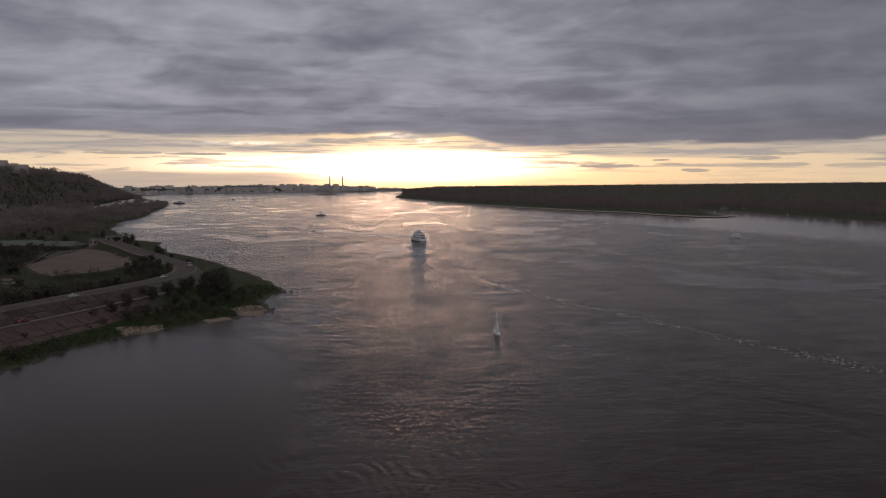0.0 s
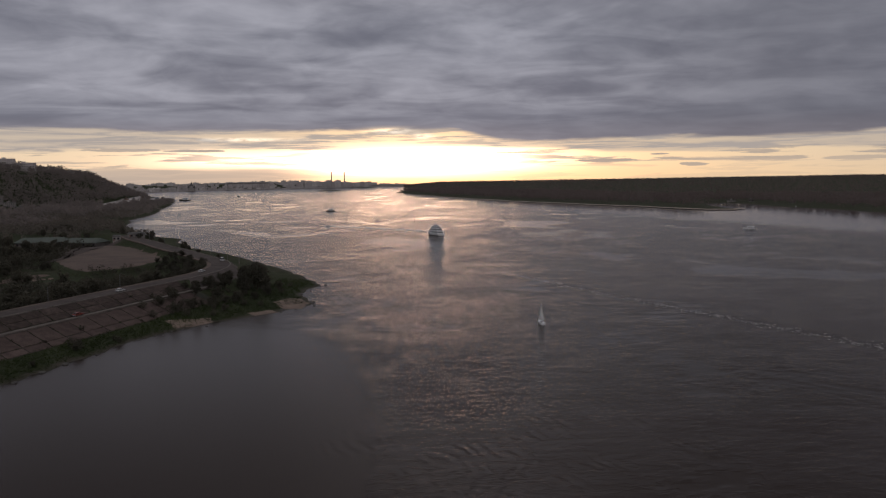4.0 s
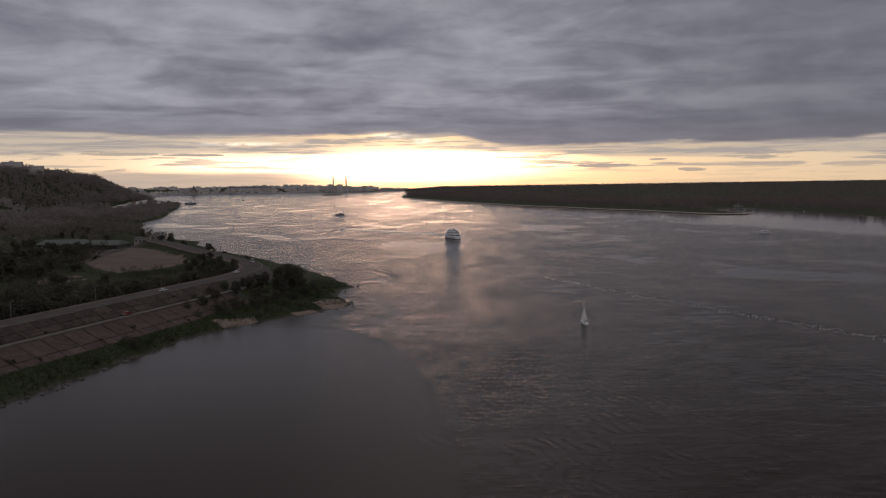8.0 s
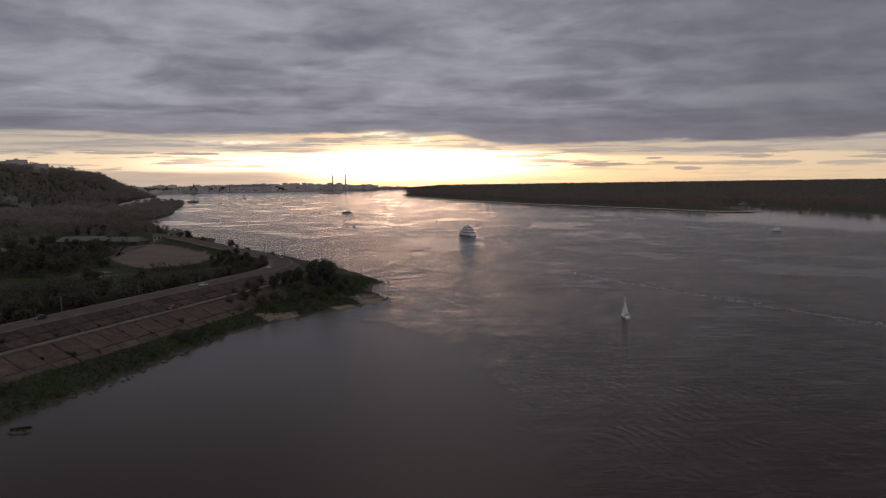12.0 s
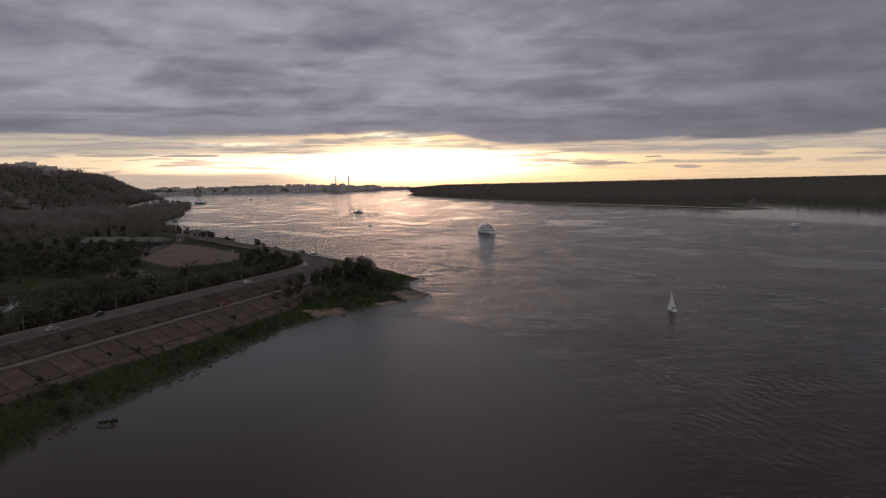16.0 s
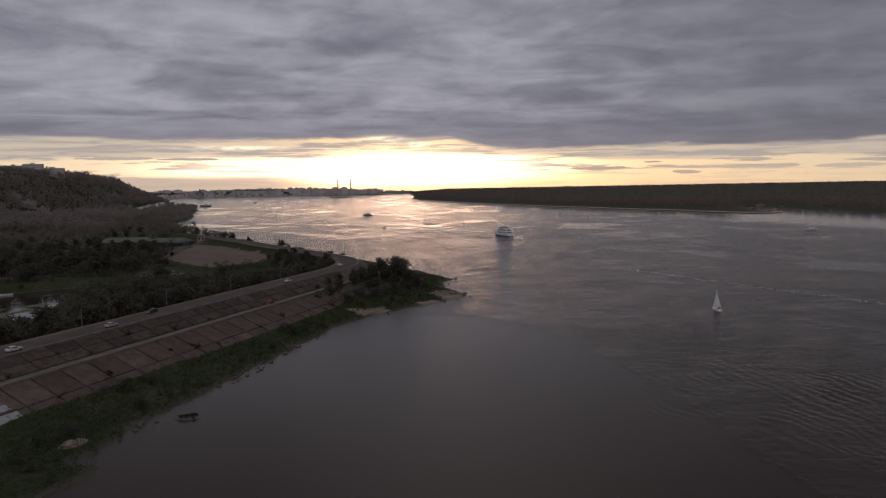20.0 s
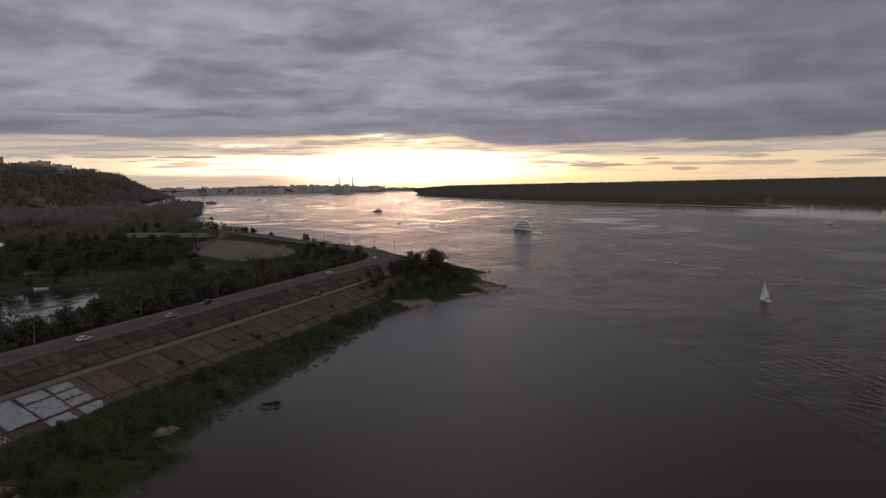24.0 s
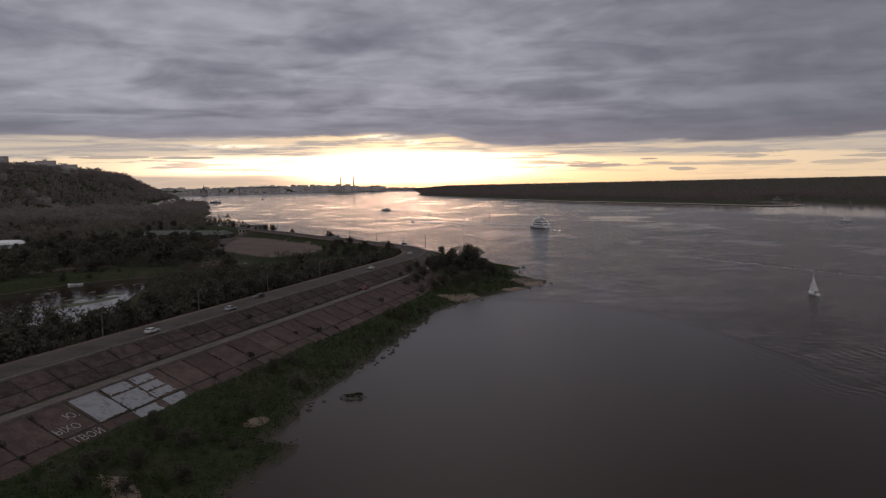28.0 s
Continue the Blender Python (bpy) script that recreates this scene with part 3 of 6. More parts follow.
def hill_height(px, py):
    d, along, side = line_distance(px, py, RIDGE)
    ways = [0.0]
    for (x0, y0), (x1, y1) in zip(RIDGE, RIDGE[1:]):
        ways.append(ways[-1] + math.hypot(x1 - x0, y1 - y0))
    top = np.interp(along, ways, RIDGE_Z)
    fall = np.clip(1 - d / 300.0, 0, 1)
    fall = fall * fall * (3 - 2 * fall)
    return np.where(side < 0, top * (0.75 + 0.25 * fall), top * fall)


def rough(px, py, size, seed=0.0):
    """Soft unevenness, about -1 to 1."""
    a, b = px / size + seed, py / size - seed
    return (np.sin(a * 2.1 + 1.7 * np.sin(b * 1.3)) + np.sin(b * 2.7 + 1.3 * np.sin(a * 1.9 + 2)) + 0.6 * np.sin(a * 5.3 + b * 4.1) + 0.4 * np.sin(a * 9.1 - b * 7.7)) / 2.6


def left_height(px, py):
    d = inside_distance(px, py, LEFT_EDGE)
    base = np.where(d > 0, np.minimum(2.2, d * 0.10), np.maximum(-3, d * 0.15)) + np.clip(d / 15, 0, 1) * 0.25 * rough(px, py, 9)
    r, along, side = line_distance(px, py, ROAD)
    inland = np.clip((d - 70) / 60, 0, 1)
    base = base + inland * (1.6 + 0.8 * rough(px, py, 60, 3))
    water_side = np.interp(r, [0, 6.2, 15.0, 20.4, 33.2, 40], [9.9, 9.85, 6.3, 6.25, 1.5, -9])
    land_side = np.interp(r, [0, 6.2, 8.0, 19.0, 40], [9.9, 9.85, 9.5, 3.8, -9])
    on = np.where(side > 0, water_side, land_side)
    h = np.where(d > 2, np.maximum(base, on), base)
    pond = inside_distance(px, py, POND)
    bank = np.clip((pond + 6) / 8.0, 0, 1)
    keep = np.clip((r - 20) / 8.0, 0, 1)
    h = h * (1 - bank * keep) + (-0.9) * bank * keep
    level = np.clip((inside_distance(px, py, FIELD) + 7) / 4.0, 0, 1) * np.clip((r - 7) / 6.0, 0, 1)
    h = h * (1 - level) + 5.4 * level
    h = h + hill_height(px, py) * np.clip((d - 40) / 160, 0, 1)
    h = h + np.clip((py - 4100) / 550, 0, 1) * 35 * np.clip((d - 30) / 150, 0, 1)
    return h, d


def right_height(px, py):
    d = inside_distance(px, py, RIGHT_EDGE)
    h = np.where(d > 0, np.minimum(2.6, d * 0.07), np.maximum(-3, d * 0.15))
    h = h + np.clip((d - 20) / 200, 0, 1) * 1.2 * rough(px, py, 80)
    h = h + np.clip((py - 2600) / 2000, 0, 1) * (15 + 0.003 * np.clip(px, 0, 4000)) * np.clip((d - 30) / 200, 0, 1)
    return h, d


def spread(first, last, step, low, high, growth=1.12):
    """Grid lines: even between low and high, wider and wider outside."""
    mid = list(np.arange(low, high, step))
    up, s, x = [], step, high
    while x < last:
        up.append(x)
        s *= growth
        x += min(s, 90)
    down, s, x = [], step, low - step
    while x > first:
        down.append(x)
        s *= growth
        x -= min(s, 90)
    return np.array([first] + down[::-1] + mid + up + [last])


def land(name, xs, ys, height, mat, lowest=-2.9):
    gx, gy = np.meshgrid(xs, ys)
    h, d = height(gx, gy)
    k = len(xs)
    verts = np.stack([gx.ravel(), gy.ravel(), h.ravel()], 1)
    keep = d.ravel() > -25
    faces = []
    for j in range(len(ys) - 1):
        for i in range(k - 1):
            q = (j * k + i, j * k + i + 1, (j + 1) * k + i + 1, (j + 1) * k + i)
            if any(keep[v] for v in q):
                faces.append(q)
    used = sorted({v for f in faces for v in f})
    again = {v: i for i, v in enumerate(used)}
    return sheet(name, verts[used], [tuple(again[v] for v in f) for f in faces], mat, smooth=True)


water = sheet("water", [(-4600, -900, 0), (4600, -900, 0), (4600, 4900, 0), (-4600, 4900, 0)], [(0, 1, 2, 3)], M_WATER)
tagged(water, "broad dark river with ruffled and slick patches at dusk", "river", kind="structure")
left_bank = land("ground", spread(-3900, 100, 2.4, -340, -44), spread(-380, 4740, 2.8, 60, 690), left_height, M_LAND)
tagged(left_bank, "dark grassy river bank with a dam and a wooded hill", "ground", kind="structure")
right_bank = land("ground", spread(0, 4150, 25, 10, 900, 1.06), spread(-250, 4700, 25, 600, 3000, 1.06), right_height, M_FLOOD)
tagged(right_bank, "flat wooded floodplain with a narrow sandy shore", "ground", kind="structure")

def ground_at(x, y):
    h, _ = left_height(np.array([float(x)]), np.array([float(y)]))
    return float(h[0])


def ground_right(x, y):
    h, _ = right_height(np.array([float(x)]), np.array([float(y)]))
    return float(h[0])


def drape(name, outline, mat, lift, label, category, rings=7, uneven=0.8, kind="structure"):
    """A thin sheet of another material that follows the ground inside an outline."""
    edge = wavy(outline, uneven, 3.0)
    cx, cy = sum(p[0] for p in edge) / len(edge), sum(p[1] for p in edge) / len(edge)
    px, py = [cx], [cy]
    for r in range(1, rings + 1):
        for x, y in edge:
            px.append(cx + (x - cx) * r / rings)
            py.append(cy + (y - cy) * r / rings)
    h, _ = left_height(np.array(px), np.array(py))
    last = len(px) - len(edge)
    verts = [(x, y, max(float(z), -0.05) + (lift if i < last else lift - 0.25 - 0.35 * lift)) for i, (x, y, z) in enumerate(zip(px, py, h))]
    k, faces = len(edge), []
    for i in range(k):
        faces.append((0, 1 + i, 1 + (i + 1) % k))
    for r in range(rings - 1):
        for i in range(k):
            j = (i + 1) % k
            faces.append((1 + r * k + i, 1 + (r + 1) * k + i, 1 + (r + 1) * k + j, 1 + r * k + j))
    return tagged(sheet(name, verts, faces, mat, smooth=True), label, category, kind=kind)


def round_outline(x, y, rx, ry, turn=0.0, sides=12):
    c, s = math.cos(radians(turn)), math.sin(radians(turn))
    out = []
    for i in range(sides):
        a = 2 * math.pi * i / sides
        u, v = rx * math.cos(a), ry * math.sin(a)
        out.append((x + u * c - v * s, y + u * s + v * c))
    return out


# ---- sand, fields and bare ground ----
drape("sand", [(-72, 348), (-67, 362), (-61, 365), (-55, 350), (-57, 336), (-66, 337)], M_SAND, 0.35, "pale sandy beach at the point of the spit", "sand")
drape("sand", [(-110, 308), (-105, 311), (-93, 316), (-91, 310), (-97, 301), (-103, 297)], M_SAND, 0.4, "pale sand patch at the water's edge", "sand")
drape("sand", [(-80, 326), (-70, 333), (-67, 329), (-76, 322)], M_SAND, 0.35, "narrow strip of pale sand by the water", "sand", rings=4)
drape("sand", round_outline(-160, 151, 3.5, 2.0, 60), M_SAND, 0.35, "bare sandy spot in the grass", "sand", rings=4)


def laid(name, outline, mat, lift, label, category, step=1.6):
    """A close-meshed sheet of bare ground over an outline, its edge uneven."""
    xs = np.arange(min(p[0] for p in outline) - 3, max(p[0] for p in outline) + 3, step)
    ys = np.arange(min(p[1] for p in outline) - 3, max(p[1] for p in outline) + 3, step)
    gx, gy = np.meshgrid(xs, ys)
    d = inside_distance(gx, gy, outline) + 1.6 * rough(gx, gy, 7, 3)
    h, _ = left_height(gx, gy)
    z = np.maximum(h, 0) + lift * np.clip(d / 3.0, -0.6, 1)
    k = len(xs)
    faces = [(j * k + i, j * k + i + 1, (j + 1) * k + i + 1, (j + 1) * k + i) for j in range(len(ys) - 1) for i in range(k - 1) if d[j, i] > -1]
    return tagged(sheet(name, np.stack([gx.ravel(), gy.ravel(), z.ravel()], 1), faces, mat, smooth=True), label, category, kind="structure")


laid("field", FIELD, M_FIELD, 0.5, "flat graded field of pinkish sand beside the road", "field")
laid("soil", [(-345, 600), (-335, 640), (-290, 646), (-262, 640), (-258, 600), (-268, 575), (-310, 580)], M_HEAP, 0.5, "bare dark reddish soil before the hall", "soil", 2.4)
laid("apron", [(-123, 470), (-108, 444), (-97, 408), (-103, 380), (-112, 360), (-119, 378), (-113, 400), (-110, 420), (-116, 445)], M_ASPHALT, 0.35, "worn paved apron on the outside of the road's bend", "pavement", 1.2)
laid("sand", [(-179, 121), (-176, 114), (-171, 112), (-172, 118), (-176, 122)], M_SAND, 0.35, "small bare sandy hollow in the grass", "sand", 0.8)
drape("soil", [(-252, 520), (-262, 560), (-262, 630), (-246, 625), (-243, 560), (-240, 520)], M_HEAP, 0.8, "dark brown strip of turned soil", "soil", 6, 2.0)
drape("bare_soil", round_outline(-305, 434, 22, 7, 20), M_FIELD, 0.4, "reddish bare soil among scrub", "soil", 5, 2.0)
drape("bare_soil", round_outline(-300, 505, 20, 8, 10), M_HEAP, 0.4, "brown bare soil among scrub", "soil", 5, 2.0)
laid("bare_soil", [(-392, 632), (-361, 651), (-324, 644), (-300, 590), (-302, 572), (-335, 556), (-366, 569)], M_RED_SOIL, 0.5, "bare reddish soil between the groves", "soil", 2.4)
laid("bare_soil", [(-219, 432), (-231, 419), (-238, 440), (-236, 456), (-219, 457)], M_RED_SOIL, 0.5, "trodden reddish soil among scrub", "soil", 1.6)
drape("bare_soil", round_outline(-275, 560, 24, 10, 20), M_HEAP, 0.4, "brown bare soil among scrub", "soil", 5, 2.0)
drape("track", [(-330, 655), (-300, 640), (-250, 645), (-236, 655), (-260, 664), (-300, 662)], M_HEAP, 0.5, "brown dirt yard before the green-roofed hall", "yard", 6, 1.5)
PROMENADE = [(-600, 1290), (-595, 1480), (-620, 1700), (-652, 2000), (-690, 2260), (-750, 2540), (-735, 2545), (-668, 2270), (-630, 2000), (-597, 1710), (-570, 1490), (-578, 1300)]
# the road's glare is put into its colour by the pale render
drape("promenade", PROMENADE,
      M_CITY, 2.6, "long pale paved embankment road along the shore", "promenade", 4, 2.0)


# ---- road, walkway, dam ----
def ribbon(name, line, left, right, lift, thick, mat, label, category):
    """A paved strip with thickness along a line, from left to right of its middle."""
    verts, faces = [], []
    for i, (x, y) in enumerate(line):
        x0, y0 = line[max(0, i - 1)]
        x1, y1 = line[min(len(line) - 1, i + 1)]
        d = math.hypot(x1 - x0, y1 - y0)
        nx, ny = (y1 - y0) / d, -(x1 - x0) / d
        for off, z in ((left, lift - thick), (left, lift), (right, lift), (right, lift - thick)):
            verts.append((x + nx * off, y + ny * off, z))
    for i in range(len(line) - 1):
        for j in range(3):
            faces.append((i * 4 + j, i * 4 + j + 1, i * 4 + j + 5, i * 4 + j + 4))
    return tagged(sheet(name, verts, faces, mat), label, category, kind="structure")


ribbon("road", ROAD[:-2], -5.2, 5.2, 10.15, 0.6, M_ASPHALT, "grey asphalt road along the top of the dam", "road")
ribbon("kerb", ROAD[:-2], 5.2, 5.6, 10.42, 0.8, M_CONCRETE, "pale concrete kerb on the river side of the road", "kerb")
ribbon("shoulder", ROAD[:-2], -7.6, -5.2, 10.06, 0.6, M_FIELD, "dusty gravel shoulder of the road", "shoulder")

PITCH, FIRST = 9.15, 42.5
SLOPES = ((-254.9, 10.15, -246.2, 6.62), (-240.7, 6.6, -227.6, 1.85))        # c and z at the top and at the foot


def slope_point(which, s, c, lift=0.0):
    c0, z0, c1, z1 = SLOPES[which]
    f = (c - c0) / (c1 - c0)
    return dam(s - 0.1 * (c - c0), c, z0 + (z1 - z0) * f + lift)


embankment = tagged(new("embankment"), "sloping dam face of large weathered concrete slabs", "embankment", kind="structure")
for which in (0, 1):
    c0, z0, c1, z1 = SLOPES[which]
    verts, faces = [], []
    for i in range(61):
        s = -230 + i * 8.6
        verts += [slope_point(which, s, c0 - 0.2, -0.14), slope_point(which, s, c1 + 0.3, -0.14)]
        if i:
            faces.append((2 * i - 2, 2 * i - 1, 2 * i + 1, 2 * i))
    sheet("slope_bed", verts, faces, M_JOINT, embankment)

# ---- lamp posts ----
def lamp_post(at, height, rz, label):
    post = thing("street_lamp", at, label, "street lamp", "lamps along the dam road", rz)
    bm = rod(bmesh.new(), (0, 0, -0.3), (0, 0, height), 0.2, 0.14, 8)
    part("pole", bm, M_STEEL, post)
    part("base", rod(bmesh.new(), (0, 0, -0.3), (0, 0, 0.5), 0.28, 0.22, 8), M_CONCRETE, post)
    bm = rod(bmesh.new(), (0, 0, height - 0.1), (0.5, 0, height + 0.25), 0.06, 0.05, 6)
    rod(bm, (0.5, 0, height + 0.25), (0.8, 0, height + 0.3), 0.05, 0.05, 6)
    part("arm", bm, M_STEEL, post)
    head = part("lamp_head", block(0.7, 1.12, -0.10, 0.10, height + 0.25, height + 0.36, bevel=0.03), M_STEEL, post)
    part("lens", block(0.76, 1.06, -0.08, 0.08, height + 0.21, height + 0.255), M_LAMP_GLASS, head)
    return post


first_post = lamp_post((*dam(103, -269.3)[:2], 9.4), 6.6, 20, "grey steel street lamp on the landward edge of the road")
for s in (-17, 23, 63, 144, 185, 226, 267):
    x, y, _ = dam(s, -269.3)
    copy_thing(first_post, pose(x, y, 9.4, 0, 0, 20 + random.uniform(-4, 4)))
outer_post = lamp_post((-105, 443, 9.6), 7.6, 200, "dark street lamp on the road's outer edge")
for x, y in ((-117, 469), (-134, 501), (-153, 533), (-173, 566), (-194, 604), (-217, 642), (-243, 690)):
    copy_thing(outer_post, pose(x, y, max(9.0, min(9.7, ground_at(x, y))), random.uniform(-1, 1), random.uniform(-1, 1), 205))


# ---- trees ----
def leaf_quads(centres, per, size, spread_r, rnd):
    """Many small bent leaf clumps round the given centres: verts and faces."""
    n = len(centres) * per
    c = np.repeat(np.array(centres, float), per, 0)
    v = rnd.normal(size=(n, 3))
    v /= np.linalg.norm(v, axis=1)[:, None]
    r = spread_r * rnd.uniform(0.35, 1.0, (n, 1))
    pos = c + v * r * np.array([1, 1, 0.75])
    out = v + 0.45 * rnd.normal(size=(n, 3))
    out /= np.linalg.norm(out, axis=1)[:, None]
    a = np.cross(out, rnd.normal(size=(n, 3)))
    a /= np.linalg.norm(a, axis=1)[:, None]
    b = np.cross(out, a)
    b /= np.linalg.norm(b, axis=1)[:, None]
    s = size * rnd.uniform(0.5, 1.25, (n, 1))
    a, b = a * s, b * s * 0.7
    up = np.cross(a, b) * 0.25 / size
    verts = np.stack([pos - a, pos - b + up, pos + a, pos + b - up], 1).reshape(-1, 3)
    faces = np.arange(n * 4).reshape(-1, 4)
    return verts, faces


def make_tree(name, seed, height, width, low, label, category, stems=1, clumps=30, per=26, leaf=0.42):
    """A tree or bush: tapered trunk with limbs, and a crown of leaf clumps."""
    rnd = np.random.RandomState(seed)
    tree = thing(name, (0, 0, -50), label, category, "trees and bushes of the bank")
    bm = bmesh.new()
    tips = []
    for k in range(stems):
        a0 = rnd.uniform(0, 6.28)
        base = Vector((0.5 * k * math.cos(a0), 0.5 * k * math.sin(a0), -0.4))
        lean = Vector((rnd.uniform(-0.1, 0.1) + 0.3 * (stems > 1) * math.cos(a0), rnd.uniform(-0.1, 0.1) + 0.3 * (stems > 1) * math.sin(a0), 1))
        r0 = 0.026 * height / (1 + 0.5 * (stems > 1))
        last = base
        for i in range(1, 5):
            p = base + lean * (height * 0.2 * i) + Vector((rnd.uniform(-0.1, 0.1), rnd.uniform(-0.1, 0.1), 0)) * height * 0.2
            rod(bm, last, p, r0 * (1 - 0.2 * (i - 1)), r0 * (1 - 0.2 * i), 6)
            if i >= 2 or low < 0.2:
                for j in range(3):
                    a = rnd.uniform(0, 6.28)
                    reach = width * rnd.uniform(0.5, 0.95) * (1.1 - 0.16 * i)
                    tip = p + Vector((math.cos(a) * reach, math.sin(a) * reach, height * rnd.uniform(0.02, 0.2)))
                    rod(bm, p, tip, r0 * 0.45, r0 * 0.12, 5)
                    tips.append(tip)
            last = p
        tips.append(last + Vector((0, 0, height * 0.08)))
    part("trunk", bm, M_BARK, tree)
    centres = []
    for i in range(clumps):
        t = tips[i % len(tips)]
        z = rnd.uniform(low, 0.95) * height
        f = math.sin(math.pi * min(1, max(0.12, (z / height - low * 0.7) / (1.08 - low * 0.7)))) ** 0.6
        a = rnd.uniform(0, 6.28)
        q = width * f * math.sqrt(rnd.uniform(0.05, 1.0))
        p = Vector((q * math.cos(a), q * math.sin(a), z))
        centres.append(tuple(p * 0.62 + t * 0.38))
    verts, faces = leaf_quads(centres, per, leaf * height / 9.0, width * 0.34, rnd)
    verts[:, 2] = np.maximum(verts[:, 2], 0.05)
    sheet("crown", verts, faces, M_LEAF, tree)
    return tree


KINDS = [make_tree("tree", 11, 9.5, 3.8, 0.10, "dark green leafy tree by the dam road", "tree", 2, 40, 34, 0.36),
         make_tree("tree", 12, 8.0, 3.8, 0.05, "rounded dark green willow near the water", "tree", 3, 40, 34, 0.36),
         make_tree("tree", 13, 11.0, 3.3, 0.10, "tall dark green poplar among scrub", "tree", 1, 44, 34, 0.34),
         make_tree("bush", 14, 5.5, 3.4, 0.05, "broad dark willow bush on the bank", "bush", 3, 34, 46, 0.34),
         make_tree("bush", 15, 4.2, 2.8, 0.05, "low dense dark green bush", "bush", 3, 26, 40, 0.30),
         make_tree("tree", 16, 13.0, 6.4, 0.12, "large spreading tree with a ragged crown on the spit", "tree", 3, 96, 40, 0.26)]
SHRUB = make_tree("shrub", 17, 1.6, 1.2, 0.05, "small dark shrub rooted in a slab joint", "shrub", 2, 12, 16, 1.0)
planted = {k: False for k in range(len(KINDS))}
shrub_first = [False]


def plant(kind, x, y, z, size=1.0):
    """Sets the first one of a kind itself, then copies of it."""
    m = pose(x, y, z, 0, 0, random.uniform(0, 360))
    if not planted[kind]:
        planted[kind] = True
        ob = KINDS[kind]
    else:
        ob = copy_thing(KINDS[kind], m)
    ob.matrix_basis = m @ Matrix.Diagonal((size * random.uniform(0.9, 1.12), size * random.uniform(0.9, 1.12), size, 1))


def plant_shrub(x, y, z, size=1.0):
    m = pose(x, y, z, 0, 0, random.uniform(0, 360))
    if not shrub_first[0]:
        shrub_first[0] = True
        ob = SHRUB
    else:
        ob = copy_thing(SHRUB, m)
    ob.matrix_basis = m @ Matrix.Diagonal((size, size, size * random.uniform(0.7, 1.1), 1))


def scatter(count, box_xy, ok, kinds, sizes, gap):
    """Plants a number of trees inside a box where ok(x, y, z) holds, no nearer than gap to each other."""
    x0, x1, y0, y1 = box_xy
    px, py = np.random.uniform(x0, x1, count * 12), np.random.uniform(y0, y1, count * 12)
    h, d = left_height(px, py)
    r, along, side = line_distance(px, py, ROAD)
    pond = inside_distance(px, py, POND)
    done = []
    for x, y, z, dd, rr, ss, pp in zip(px, py, h, d, r, side, pond):
        if len(done) >= count:
            break
        if z < 0.25 or not ok(x, y, z, dd, rr, ss, pp) or any((x - a) ** 2 + (y - b) ** 2 < gap * gap for a, b in done):
            continue
        done.append((x, y))
        plant(random.choice(kinds), x, y, z - 0.1, random.uniform(*sizes))




def off_field(x, y):
    return inside_distance(np.array([x]), np.array([y]), FIELD)[0] < -3


# the spit: the large tree and the thicket round it
plant(5, -86, 387, 1.8, 1.16)
for x, y, k, size in ((-92, 380, 1, 1.15), (-80, 380, 0, 1.0), (-98, 372, 0, 1.05), (-104, 364, 1, 1.1), (-88, 366, 1, 1.05), (-78, 366, 3, 1.2), (-108, 350, 0, 0.95),
                      (-98, 352, 1, 1.0), (-88, 350, 3, 1.2), (-114, 336, 1, 0.95), (-106, 332, 3, 1.2), (-98, 336, 3, 1.1), (-110, 320, 3, 1.1), (-82, 354, 3, 0.9),
                      (-94, 396, 0, 0.95), (-84, 404, 3, 1.2), (-76, 392, 3, 1.0), (-72, 378, 4, 1.1), (-92, 342, 3, 1.0), (-104, 318, 4, 1.1), (-118, 326, 3, 1.1),
                      (-116, 312, 4, 1.0), (-84, 340, 4, 1.0), (-76, 340, 4, 0.8), (-100, 388, 1, 0.9), (-70, 400, 4, 0.8), (-108, 374, 3, 1.1), (-122, 318, 4, 1.0)):
    plant(k, x, y, max(0.4, ground_at(x, y)) - 0.1, size * 0.9)
scatter(22, (-125, -88, 318, 400), lambda x, y, z, d, r, s, p: d > 7 and r > 13 and s > 0, (4, 4, 3), (0.6, 1.0), 3.0)
for x, y, k in ((-300, 648, 1), (-312, 645, 3), (-286, 644, 4), (-322, 650, 1), (-330, 646, 0), (-268, 640, 4), (-262, 646, 3), (-340, 655, 2), (-232, 660, 3), (-224, 652, 4)):
    x, y = x + random.uniform(-7, 7), y + random.uniform(-5, 3)
    plant(k, x, y, ground_at(x, y) - 0.1, random.uniform(0.5, 1.15))
# the belt below the landward side of the dam
scatter(130, (-300, -110, 150, 385), lambda x, y, z, d, r, s, p: s < 0 and 13 < r < 36 and p < (-2 if r < 22 else -14) and off_field(x, y), (0, 1, 2, 3, 1), (0.8, 1.2), 3.0)
scatter(12, (-270, -160, 200, 330), lambda x, y, z, d, r, s, p: s < 0 and 11 < r < 24 and p < -1, (3, 4), (0.8, 1.2), 2.6)
scatter(16, (-300, -190, 250, 420), lambda x, y, z, d, r, s, p: s < 0 and r > 20 and -14 < p < -2, (4, 4, 3), (0.45, 0.8), 2.6)
